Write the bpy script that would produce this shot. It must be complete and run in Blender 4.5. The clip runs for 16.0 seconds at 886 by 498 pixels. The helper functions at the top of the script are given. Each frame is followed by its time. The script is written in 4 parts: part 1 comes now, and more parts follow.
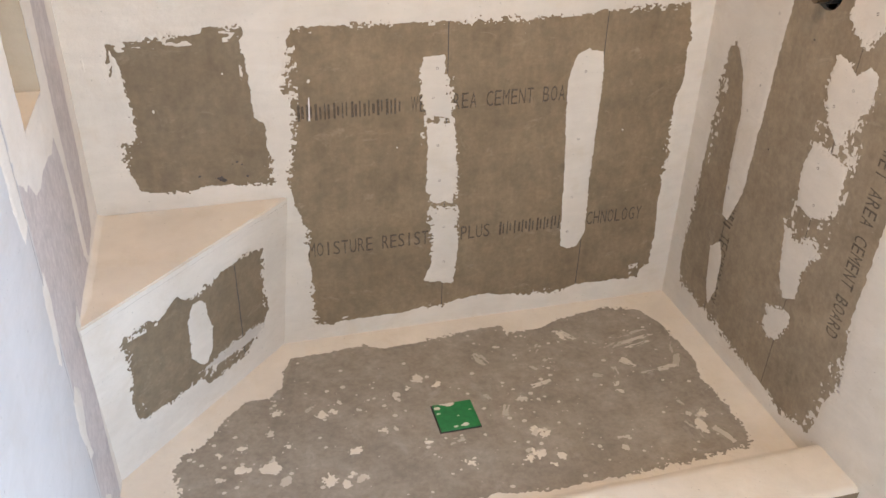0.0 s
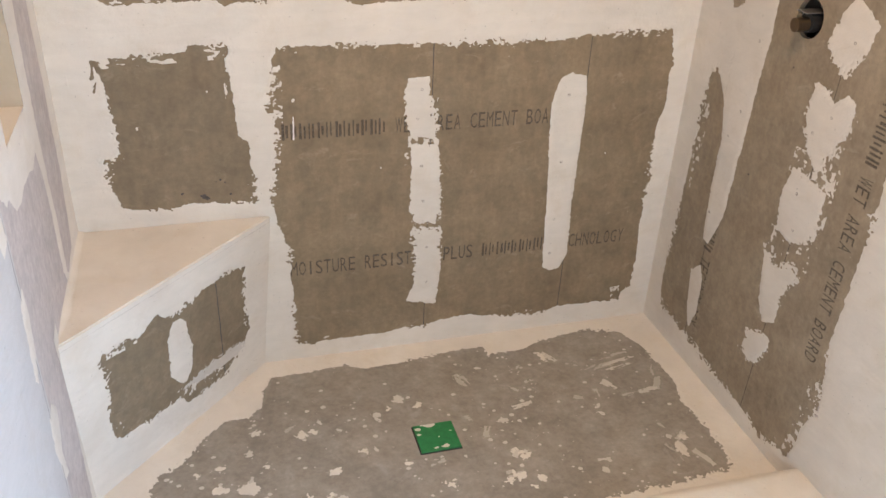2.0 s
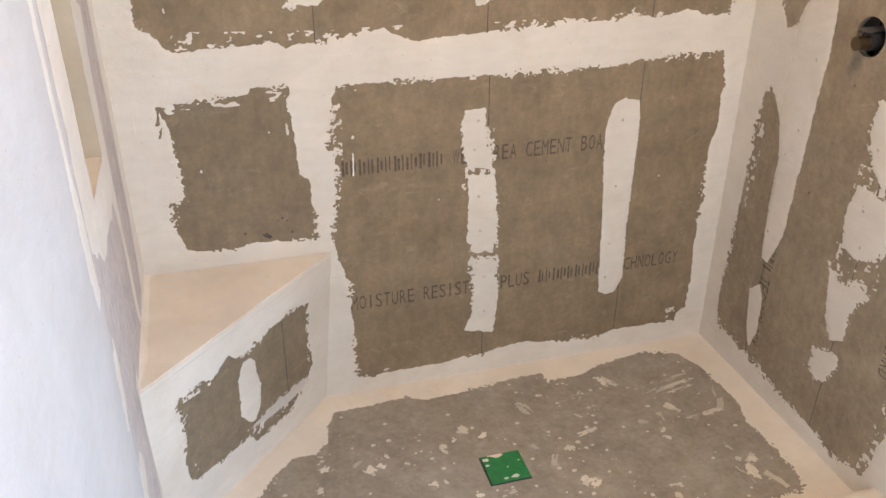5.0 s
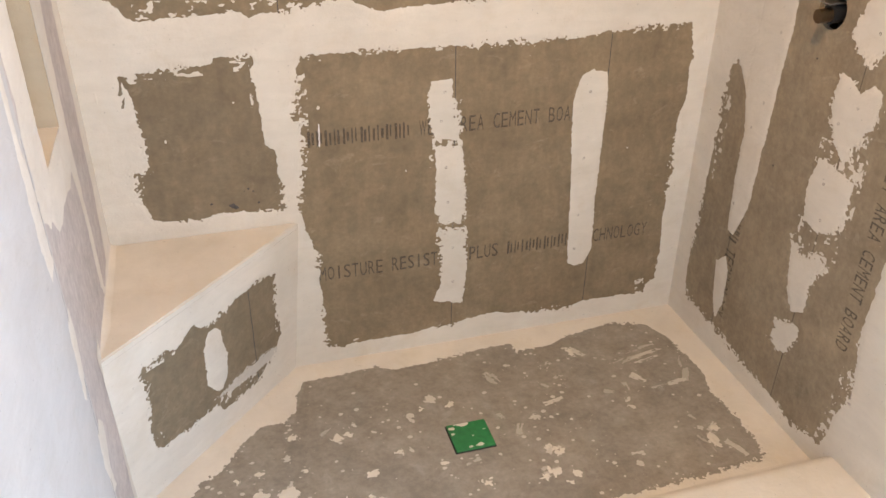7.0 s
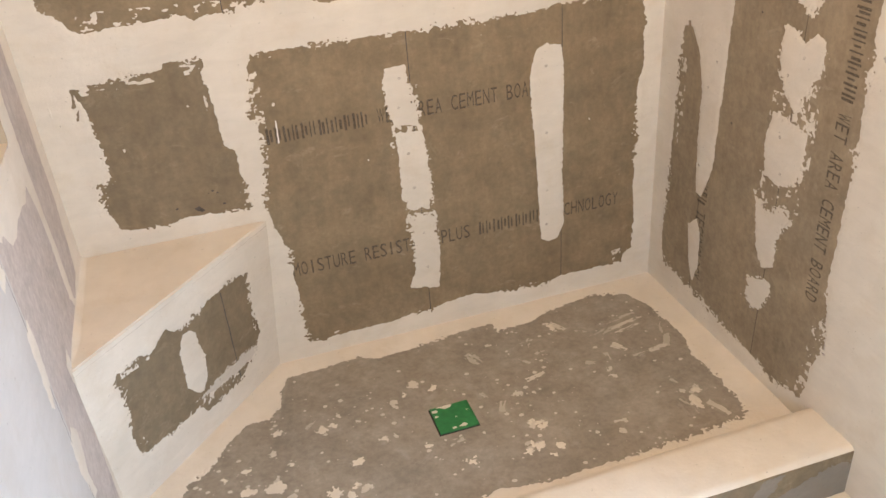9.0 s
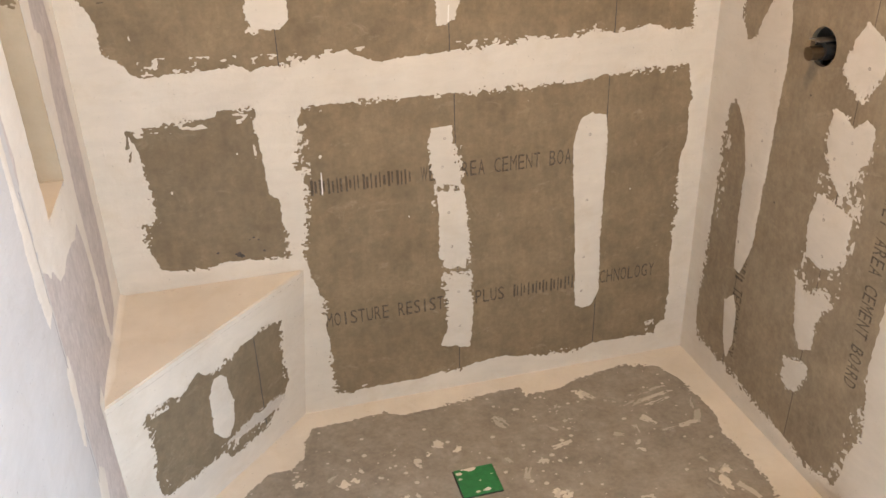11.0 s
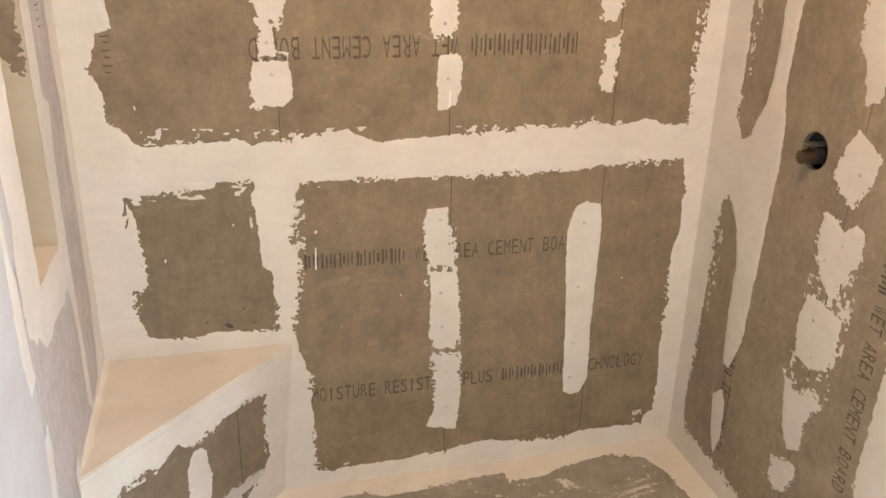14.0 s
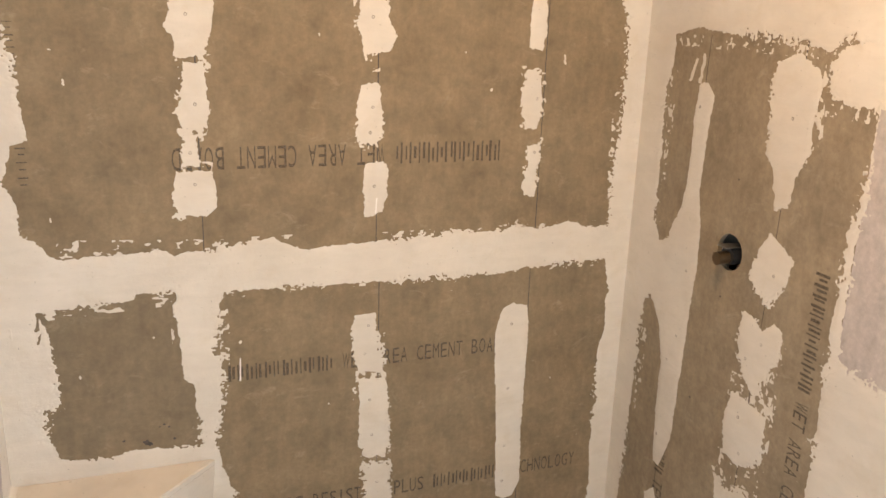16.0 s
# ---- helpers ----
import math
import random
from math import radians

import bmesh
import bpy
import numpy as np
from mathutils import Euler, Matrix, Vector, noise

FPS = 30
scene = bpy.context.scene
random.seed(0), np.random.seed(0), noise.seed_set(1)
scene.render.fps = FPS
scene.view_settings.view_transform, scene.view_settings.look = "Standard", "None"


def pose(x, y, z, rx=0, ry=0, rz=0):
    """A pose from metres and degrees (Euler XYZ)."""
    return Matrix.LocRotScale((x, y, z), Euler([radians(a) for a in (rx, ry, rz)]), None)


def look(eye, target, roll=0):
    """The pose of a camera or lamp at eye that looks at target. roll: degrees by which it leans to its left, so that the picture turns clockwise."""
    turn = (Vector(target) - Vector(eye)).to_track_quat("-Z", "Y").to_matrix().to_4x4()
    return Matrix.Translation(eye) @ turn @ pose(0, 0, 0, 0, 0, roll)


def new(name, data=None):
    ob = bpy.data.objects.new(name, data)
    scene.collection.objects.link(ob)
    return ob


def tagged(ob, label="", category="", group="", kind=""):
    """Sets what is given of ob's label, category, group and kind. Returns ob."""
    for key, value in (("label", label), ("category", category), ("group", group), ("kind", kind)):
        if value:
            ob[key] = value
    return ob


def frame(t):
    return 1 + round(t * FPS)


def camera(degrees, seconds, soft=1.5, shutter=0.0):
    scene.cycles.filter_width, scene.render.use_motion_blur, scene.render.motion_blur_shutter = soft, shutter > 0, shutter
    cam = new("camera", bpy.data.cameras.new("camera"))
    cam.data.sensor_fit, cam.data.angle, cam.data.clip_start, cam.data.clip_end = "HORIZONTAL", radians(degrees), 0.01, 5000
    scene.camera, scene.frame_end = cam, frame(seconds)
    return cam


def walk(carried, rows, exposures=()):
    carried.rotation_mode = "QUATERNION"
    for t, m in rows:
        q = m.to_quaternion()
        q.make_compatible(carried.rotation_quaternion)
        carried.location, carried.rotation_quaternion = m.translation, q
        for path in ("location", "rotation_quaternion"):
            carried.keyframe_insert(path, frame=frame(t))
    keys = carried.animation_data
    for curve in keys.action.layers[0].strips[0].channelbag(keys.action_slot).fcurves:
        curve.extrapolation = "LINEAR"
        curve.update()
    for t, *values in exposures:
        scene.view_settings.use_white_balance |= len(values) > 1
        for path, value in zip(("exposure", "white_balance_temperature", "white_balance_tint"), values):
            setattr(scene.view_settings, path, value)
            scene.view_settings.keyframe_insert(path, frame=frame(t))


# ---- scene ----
cam = camera(55.4, 16.0)
PATH = [
    (0, (-0.127, -1.896, 1.44), (0.337, -0.25, 0.402), 1.4),
    (0.5, (-0.125, -1.897, 1.442), (0.342, -0.242, 0.42), 1.9),
    (1, (-0.137, -1.893, 1.431), (0.331, -0.241, 0.404), 2.9),
    (1.5, (-0.129, -1.896, 1.437), (0.362, -0.246, 0.419), 2.6),
    (2, (-0.127, -1.899, 1.441), (0.381, -0.24, 0.447), 2.7),
    (2.5, (-0.129, -1.902, 1.44), (0.37, -0.238, 0.449), 2.6),
    (3, (-0.126, -1.873, 1.44), (0.356, -0.204, 0.45), 0.9),
    (3.5, (-0.114, -1.855, 1.434), (0.309, -0.172, 0.44), -1.8),
    (4, (-0.161, -1.863, 1.47), (0.281, -0.175, 0.492), -2.4),
    (4.2, (-0.184, -1.858, 1.471), (0.281, -0.172, 0.513), -2.0),
    (6.3, (-0.251, -1.858, 1.463), (0.198, -0.185, 0.489), 2.5),
    (6.5, (-0.234, -1.857, 1.47), (0.246, -0.19, 0.474), 2.0),
    (7, (-0.176, -1.884, 1.473), (0.312, -0.233, 0.457), 0.5),
    (7.5, (-0.108, -1.897, 1.458), (0.352, -0.255, 0.414), -2.8),
    (8, (-0.09, -1.925, 1.449), (0.386, -0.299, 0.387), -4.5),
    (8.5, (-0.079, -1.934, 1.449), (0.406, -0.311, 0.386), -4.4),
    (9, (-0.082, -1.934, 1.456), (0.379, -0.283, 0.426), -4.7),
    (11.5, (-0.115, -1.921, 1.471), (0.315, -0.19, 0.567), -1.5),
    (12, (-0.105, -1.92, 1.473), (0.327, -0.184, 0.58), -1.4),
    (12.5, (-0.11, -1.922, 1.48), (0.326, -0.174, 0.61), -0.9),
    (13, (-0.105, -1.916, 1.478), (0.317, -0.156, 0.628), -0.7),
    (13.5, (-0.11, -1.92, 1.482), (0.324, -0.148, 0.663), -0.0),
    (14, (-0.114, -1.916, 1.495), (0.357, -0.128, 0.732), 1.3),
    (14.5, (-0.121, -1.915, 1.504), (0.392, -0.115, 0.799), 0.7),
    (15, (-0.126, -1.903, 1.52), (0.464, -0.101, 0.883), 0.2),
    (15.5, (-0.125, -1.889, 1.526), (0.513, -0.085, 0.947), 1.4),
    (16, (-0.129, -1.892, 1.53), (0.539, -0.091, 0.97), 1.9),
]
EXPOSURES = [(0, -0.34, 7000, 14), (4, -0.33, 7000, 14), (6.5, -0.27, 7350, 15), (7.5, -0.33, 7700, 15), (8.0, -0.17, 7780, 15), (8.5, -0.08, 7780, 15), (9.0, -0.32, 7830, 15), (12, -0.36, 7900, 15), (14.5, -0.36, 8150, 15), (16, -0.36, 8250, 15)]
walk(cam, [(t, look(eye, target, roll)) for t, eye, target, roll in PATH], EXPOSURES)

# ---- light ----
XL, XR, YC = -0.445, 1.11, -0.89          # left wall, right wall, front of the curb
ZF = -0.07                                # bathroom floor, below the shower pan
world = bpy.data.worlds.new("sky")
scene.world = world
world.use_nodes = True
wn = world.node_tree
sky = wn.nodes.new("ShaderNodeTexSky")
sky.sky_type, sky.sun_disc = "NISHITA", False
sky.sun_elevation, sky.sun_rotation = radians(40), radians(200)
wn.nodes["Background"].inputs["Strength"].default_value = 0.12
wn.links.new(sky.outputs[0], wn.nodes["Background"].inputs["Color"])


def area_lamp(name, eye, target, sx, sy, watts, colour):
    data = bpy.data.lights.new(name, "AREA")
    data.shape, data.size, data.size_y, data.energy, data.color = "RECTANGLE", sx, sy, watts, colour
    ob = new(name, data)
    ob.matrix_world = look(eye, target)
    return ob


WARM_WATTS, COOL_WATTS = 28.5, 118.0
area_lamp("ceiling_light_glow", (0.44, -1.12, 2.37), (0.44, -1.12, 0), 0.3, 0.3, WARM_WATTS, (1.0, 0.69, 0.4))
area_lamp("window_daylight", (2.36, -1.9, 1.0), (-0.4, -0.9, -0.2), 0.95, 1.2, COOL_WATTS, (0.42, 0.66, 1.0))

# Fill lamp added to lift the right wall; no rear source is known.
area_lamp("rear_fill_light", (0.05, -3.36, 1.1), (1.0, 0.0, 0.3), 0.6, 0.8, 22.0, (0.62, 0.82, 1.0))


# ---- materials ----
def material(name, rough=0.8, metal=0.0):
    mat = bpy.data.materials.new(name)
    mat.use_nodes = True
    bsdf = mat.node_tree.nodes["Principled BSDF"]
    bsdf.inputs["Roughness"].default_value, bsdf.inputs["Metallic"].default_value = rough, metal
    return mat, mat.node_tree, bsdf


def coords(nt, scale=(1, 1, 1)):
    tc, mp = nt.nodes.new("ShaderNodeTexCoord"), nt.nodes.new("ShaderNodeMapping")
    mp.inputs["Scale"].default_value = scale
    nt.links.new(tc.outputs["Object"], mp.inputs["Vector"])
    return mp.outputs[0]


def noise_node(nt, vec, scale, detail=4.0, rough=0.6, distort=0.0):
    n = nt.nodes.new("ShaderNodeTexNoise")
    n.inputs["Scale"].default_value, n.inputs["Detail"].default_value = scale, detail
    n.inputs["Roughness"].default_value, n.inputs["Distortion"].default_value = rough, distort
    nt.links.new(vec, n.inputs["Vector"])
    return n.outputs["Fac"]


def ramp(nt, fac, stops):
    r = nt.nodes.new("ShaderNodeValToRGB")
    while len(r.color_ramp.elements) < len(stops):
        r.color_ramp.elements.new(0.5)
    for e, (p, c) in zip(r.color_ramp.elements, stops):
        e.position, e.color = p, (*c, 1) if len(c) == 3 else c
    nt.links.new(fac, r.inputs[0])
    return r.outputs[0]


def mix(nt, fac, a, b, kind="MIX"):
    m = nt.nodes.new("ShaderNodeMix")
    m.data_type, m.blend_type = "RGBA", kind
    for sock, v in ((m.inputs[0], fac), (m.inputs[6], a), (m.inputs[7], b)):
        if isinstance(v, (int, float)):
            sock.default_value = v
        elif isinstance(v, tuple):
            sock.default_value = (*v, 1)
        else:
            nt.links.new(v, sock)
    return m.outputs[2]


def bump(nt, bsdf, heights, strength=0.4, dist=0.002):
    prev = None
    for h, s in heights:
        b = nt.nodes.new("ShaderNodeBump")
        b.inputs["Strength"].default_value, b.inputs["Distance"].default_value = strength * s, dist
        nt.links.new(h, b.inputs["Height"])
        if prev:
            nt.links.new(prev, b.inputs["Normal"])
        prev = b.outputs[0]
    nt.links.new(prev, bsdf.inputs["Normal"])


GREY = lambda v: (v, v, v)


def board_material(name, light, dark, scuff, scuff_at=0.66):
    mat, nt, bsdf = material(name, 0.78)
    v = coords(nt)
    blot = ramp(nt, noise_node(nt, v, 7.0, 9, 0.68), [(0.28, dark), (0.72, light)])
    fine = ramp(nt, noise_node(nt, v, 75, 6, 0.7), [(0.3, GREY(0.86)), (0.7, GREY(1.12))])
    col = mix(nt, 1.0, blot, fine, "MULTIPLY")
    mottle = ramp(nt, noise_node(nt, v, 24, 5, 0.65, 0.4), [(0.3, GREY(0.9)), (0.7, GREY(1.09))])
    col = mix(nt, 1.0, col, mottle, "MULTIPLY")
    streak = ramp(nt, noise_node(nt, coords(nt, (1, 1, 0.3)), 46, 3, 0.55), [(0.32, GREY(0.93)), (0.68, GREY(1.06))])
    col = mix(nt, 1.0, col, streak, "MULTIPLY")
    rub = ramp(nt, noise_node(nt, coords(nt, (1.0, 1.0, 1.6)), 13, 9, 0.72, 0.6), [(scuff_at - 0.08, GREY(0)), (scuff_at + 0.1, GREY(0.6))])
    col = mix(nt, rub, col, scuff)
    pale = ramp(nt, noise_node(nt, v, 95, 2, 0.5), [(0.76, GREY(0)), (0.79, GREY(0.6))])
    col = mix(nt, pale, col, scuff)
    nt.links.new(col, bsdf.inputs["Base Color"])
    bump(nt, bsdf, [(noise_node(nt, v, 90, 3), 0.4), (noise_node(nt, v, 30, 3), 0.4)], 0.18, 0.001)
    return mat


def compound_material(name, light, dark):
    mat, nt, bsdf = material(name, 0.72)
    v = coords(nt)
    blot = ramp(nt, noise_node(nt, v, 4.5, 6, 0.6), [(0.3, dark), (0.7, light)])
    wipe = ramp(nt, noise_node(nt, coords(nt, (0.5, 0.5, 1.6)), 22, 6, 0.65, 0.8), [(0.3, GREY(0.95)), (0.7, GREY(1.03))])
    col = mix(nt, 1.0, blot, wipe, "MULTIPLY")
    pit = ramp(nt, noise_node(nt, v, 70, 2, 0.5), [(0.2, GREY(0.75)), (0.255, GREY(1))])
    col = mix(nt, 1.0, col, pit, "MULTIPLY")
    stain = ramp(nt, noise_node(nt, v, 11, 7, 0.7, 0.5), [(0.52, GREY(0)), (0.78, GREY(0.5))])
    col = mix(nt, stain, col, tuple(c * k for c, k in zip(dark, (0.93, 0.87, 0.77))))
    grit = ramp(nt, noise_node(nt, v, 150, 2, 0.5), [(0.22, GREY(0.55)), (0.27, GREY(1))])
    col = mix(nt, 1.0, col, grit, "MULTIPLY")
    nt.links.new(col, bsdf.inputs["Base Color"])
    bump(nt, bsdf, [(noise_node(nt, coords(nt, (0.15, 0.15, 2.2)), 30, 4, 0.6, 0.3), 0.35), (noise_node(nt, coords(nt, (0.6, 0.6, 1.5)), 16, 5, 0.6, 1.0), 1.0), (noise_node(nt, v, 120, 4, 0.6), 0.4)], 0.5, 0.003)
    return mat


def plain_material(name, colour, rough=0.6, metal=0.0, var=0.12, scale=40):
    mat, nt, bsdf = material(name, rough, metal)
    n = noise_node(nt, coords(nt), scale, 5)
    lo, hi = tuple(c * (1 - var) for c in colour), tuple(min(1, c * (1 + var)) for c in colour)
    nt.links.new(ramp(nt, n, [(0.3, lo), (0.7, hi)]), bsdf.inputs["Base Color"])
    bump(nt, bsdf, [(n, 0.5)], 0.2, 0.001)
    return mat


def ink_material(name, colour):
    """Dot printed ink, worn away in small specks."""
    mat, nt, bsdf = material(name, 0.75)
    v = coords(nt)
    n = noise_node(nt, v, 260, 2, 0.5)
    nt.links.new(ramp(nt, n, [(0.3, tuple(c * 0.7 for c in colour)), (0.7, tuple(c * 1.6 for c in colour))]), bsdf.inputs["Base Color"])
    worn = ramp(nt, noise_node(nt, v, 420, 2, 0.5), [(0.42, GREY(0.08)), (0.62, GREY(0.7))])
    bare, blend = nt.nodes.new("ShaderNodeBsdfTransparent"), nt.nodes.new("ShaderNodeMixShader")
    nt.links.new(worn, blend.inputs[0])
    nt.links.new(bsdf.outputs[0], blend.inputs[1])
    nt.links.new(bare.outputs[0], blend.inputs[2])
    nt.links.new(blend.outputs[0], nt.nodes["Material Output"].inputs["Surface"])
    return mat


BOARD = board_material("cement_backer_board", (0.29, 0.217, 0.138), (0.165, 0.122, 0.076), (0.41, 0.335, 0.245))
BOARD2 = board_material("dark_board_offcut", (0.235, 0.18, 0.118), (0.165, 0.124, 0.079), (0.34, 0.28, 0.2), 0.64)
BOARD3 = board_material("greyer_backer_board", (0.338, 0.267, 0.187), (0.205, 0.161, 0.111), (0.42, 0.355, 0.275))
DRYWALL = board_material("lilac_drywall_paper", (0.49, 0.435, 0.41), (0.425, 0.376, 0.352), (0.55, 0.495, 0.47), 0.74)
PAN = board_material("grey_pan_mortar", (0.335, 0.3, 0.256), (0.205, 0.181, 0.151), (0.43, 0.4, 0.37), 0.66)
COMPOUND = compound_material("waterproofing_mud", (0.68, 0.63, 0.56), (0.585, 0.538, 0.475))
THINMUD = compound_material("thin_smeared_mud", (0.6, 0.555, 0.5), (0.46, 0.42, 0.37))
DUSTMUD = compound_material("rubbed_out_mud", (0.47, 0.43, 0.38), (0.37, 0.335, 0.29))
GREYMUD = compound_material("dark_grey_mud", (0.27, 0.235, 0.2), (0.2, 0.175, 0.15))
# Warm shade on the niche's side is put into this tan colour.
JAMBSHADE = compound_material("jamb_shade_mud", (0.52, 0.44, 0.33), (0.44, 0.37, 0.275))
SKIM = compound_material("thin_grey_skim", (0.51, 0.495, 0.485), (0.445, 0.433, 0.424))
PAINT = plain_material("white_wall_paint", (0.78, 0.76, 0.73), 0.6, var=0.03, scale=8)
INK = ink_material("grey_print_ink", (0.085, 0.07, 0.054))
PENCIL = plain_material("dark_pencil", (0.06, 0.05, 0.045), 0.6, var=0.4, scale=200)
GREEN = plain_material("green_plastic", (0.012, 0.17, 0.055), 0.4, var=0.2, scale=60)
BLACK = plain_material("black_plastic", (0.02, 0.02, 0.022), 0.45)
# Near-black, so the unlit cavity's shade sits in the colour.
DARK = plain_material("cavity_shade_dark", (0.045, 0.04, 0.04), 0.9)
BRASS = plain_material("tarnished_brass", (0.16, 0.115, 0.075), 0.4, 0.9)
STEEL = plain_material("screw_steel", (0.3, 0.29, 0.28), 0.4, 0.9)
CREAM = compound_material("pale_subfloor", (0.72, 0.66, 0.57), (0.62, 0.56, 0.48))
GLOW = bpy.data.materials.new("lamp_glow")
GLOW.use_nodes = True
GLOW.node_tree.nodes["Principled BSDF"].inputs["Emission Color"].default_value = (1, 0.77, 0.53, 1)
GLOW.node_tree.nodes["Principled BSDF"].inputs["Emission Strength"].default_value = 4
GLASS, _nt, _b = material("window_glass", 0.02)
_b.inputs["Transmission Weight"].default_value = 1.0


# ---- building helpers ----
def mesh_from(bm, name, mat, smooth=False):
    me = bpy.data.meshes.new(name)
    bmesh.ops.recalc_face_normals(bm, faces=bm.faces)
    bm.to_mesh(me)
    bm.free()
    me.materials.append(mat)
    if smooth:
        me.polygons.foreach_set("use_smooth", [True] * len(me.polygons))
    return me


def part(name, bm, mat, parent=None, label="", smooth=False, kind=""):
    ob = new(name, bm if isinstance(bm, bpy.types.Mesh) else mesh_from(bm, name, mat, smooth))
    ob.parent = parent
    return tagged(ob, label, kind=kind)


def box(x0, x1, y0, y1, z0, z1, bm=None, bevel=0.0):
    own = bmesh.new()
    r = bmesh.ops.create_cube(own, size=1)
    for v in r["verts"]:
        v.co = Vector(((x0 + x1) / 2 + v.co.x * (x1 - x0), (y0 + y1) / 2 + v.co.y * (y1 - y0), (z0 + z1) / 2 + v.co.z * (z1 - z0)))
    if bevel:
        bmesh.ops.bevel(own, geom=own.edges[:], offset=bevel, segments=2, affect="EDGES", profile=0.5)
    if bm is None:
        return own
    tmp = bpy.data.meshes.new("tmp")
    own.to_mesh(tmp)
    own.free()
    bm.from_mesh(tmp)
    bpy.data.meshes.remove(tmp)
    return bm


def tube(points, radius, sides=12):
    bm, rings = bmesh.new(), []
    pts = [Vector(p) for p in points]
    for i, p in enumerate(pts):
        d = (pts[min(i + 1, len(pts) - 1)] - pts[max(i - 1, 0)]).normalized()
        q = d.to_track_quat("Z", "Y")
        rings.append([bm.verts.new(p + q @ Vector((radius * math.cos(a), radius * math.sin(a), 0))) for a in (2 * math.pi * k / sides for k in range(sides))])
    for a, b in zip(rings, rings[1:]):
        for k in range(sides):
            bm.faces.new((a[k], a[(k + 1) % sides], b[(k + 1) % sides], b[k]))
    bm.faces.new(rings[0]), bm.faces.new(rings[-1])
    return bm


class Plane:
    """A flat surface with its own two axes: u and v in metres, and a normal towards the room."""
    def __init__(self, origin, u, v, n):
        self.o, self.u, self.v, self.n = (np.array(a, float) for a in (origin, u, v, n))
        self.flip = np.dot(np.cross(self.u, self.v), self.n) < 0

    def at(self, u, v, h):
        return self.o + np.multiply.outer(u, self.u) + np.multiply.outer(v, self.v) + np.multiply.outer(h, self.n)


BACK = Plane((0, 0, 0), (1, 0, 0), (0, 0, 1), (0, -1, 0))
RIGHT = Plane((XR, 0, 0), (0, 1, 0), (0, 0, 1), (-1, 0, 0))
LEFT = Plane((XL, 0, 0), (0, 1, 0), (0, 0, 1), (1, 0, 0))
FLOOR = Plane((0, 0, 0), (1, 0, 0), (0, 1, 0), (0, 0, 1))
BP, BQ = np.array((-0.03, 0.0, 0.0)), np.array((XL, -0.43, 0.0))
BU = (BQ - BP) / np.linalg.norm(BQ - BP)
BN = np.array((-BU[1], BU[0], 0.0))
LEAN = lambda z: -0.008 + 0.030 * z / 0.452       # the front leans out towards the seat
BV = BN * 0.030 + np.array((0, 0, 0.452))
BV /= np.linalg.norm(BV)
BENCH = Plane(BP + BN * LEAN(0), BU, BV, BN * BV[2] - np.array((0, 0, BV[0] * BN[0] + BV[1] * BN[1])))
CURB = Plane((0, YC, 0), (1, 0, 0), (0, 0, 1), (0, -1, 0))


def value_noise(u, v, cell, seed):
    lattice = np.random.RandomState(seed).rand(128, 128)
    a, b = u / cell + 31.7, v / cell + 17.3
    i, j = np.floor(a).astype(int), np.floor(b).astype(int)
    f, g = a - i, b - j
    f, g = f * f * (3 - 2 * f), g * g * (3 - 2 * g)
    L = lambda p, q: lattice[p % 128, q % 128]
    return (L(i, j) * (1 - f) + L(i + 1, j) * f) * (1 - g) + (L(i, j + 1) * (1 - f) + L(i + 1, j + 1) * f) * g - 0.5


def inside_distance(u, v, poly):
    """Signed distance to a polygon's edge, above zero inside it."""
    best, inside = np.full(u.shape, 9.0), np.zeros(u.shape, bool)
    for (x0, y0), (x1, y1) in zip(poly, poly[1:] + poly[:1]):
        dx, dy = x1 - x0, y1 - y0
        k = np.clip(((u - x0) * dx + (v - y0) * dy) / (dx * dx + dy * dy + 1e-12), 0, 1)
        best = np.minimum(best, np.hypot(u - x0 - k * dx, v - y0 - k * dy))
        cross = (y0 > v) != (y1 > v)
        inside ^= cross & (u < x0 + (v - y0) * dx / (dy if dy else 1e-12))
    return np.where(inside, best, -best)


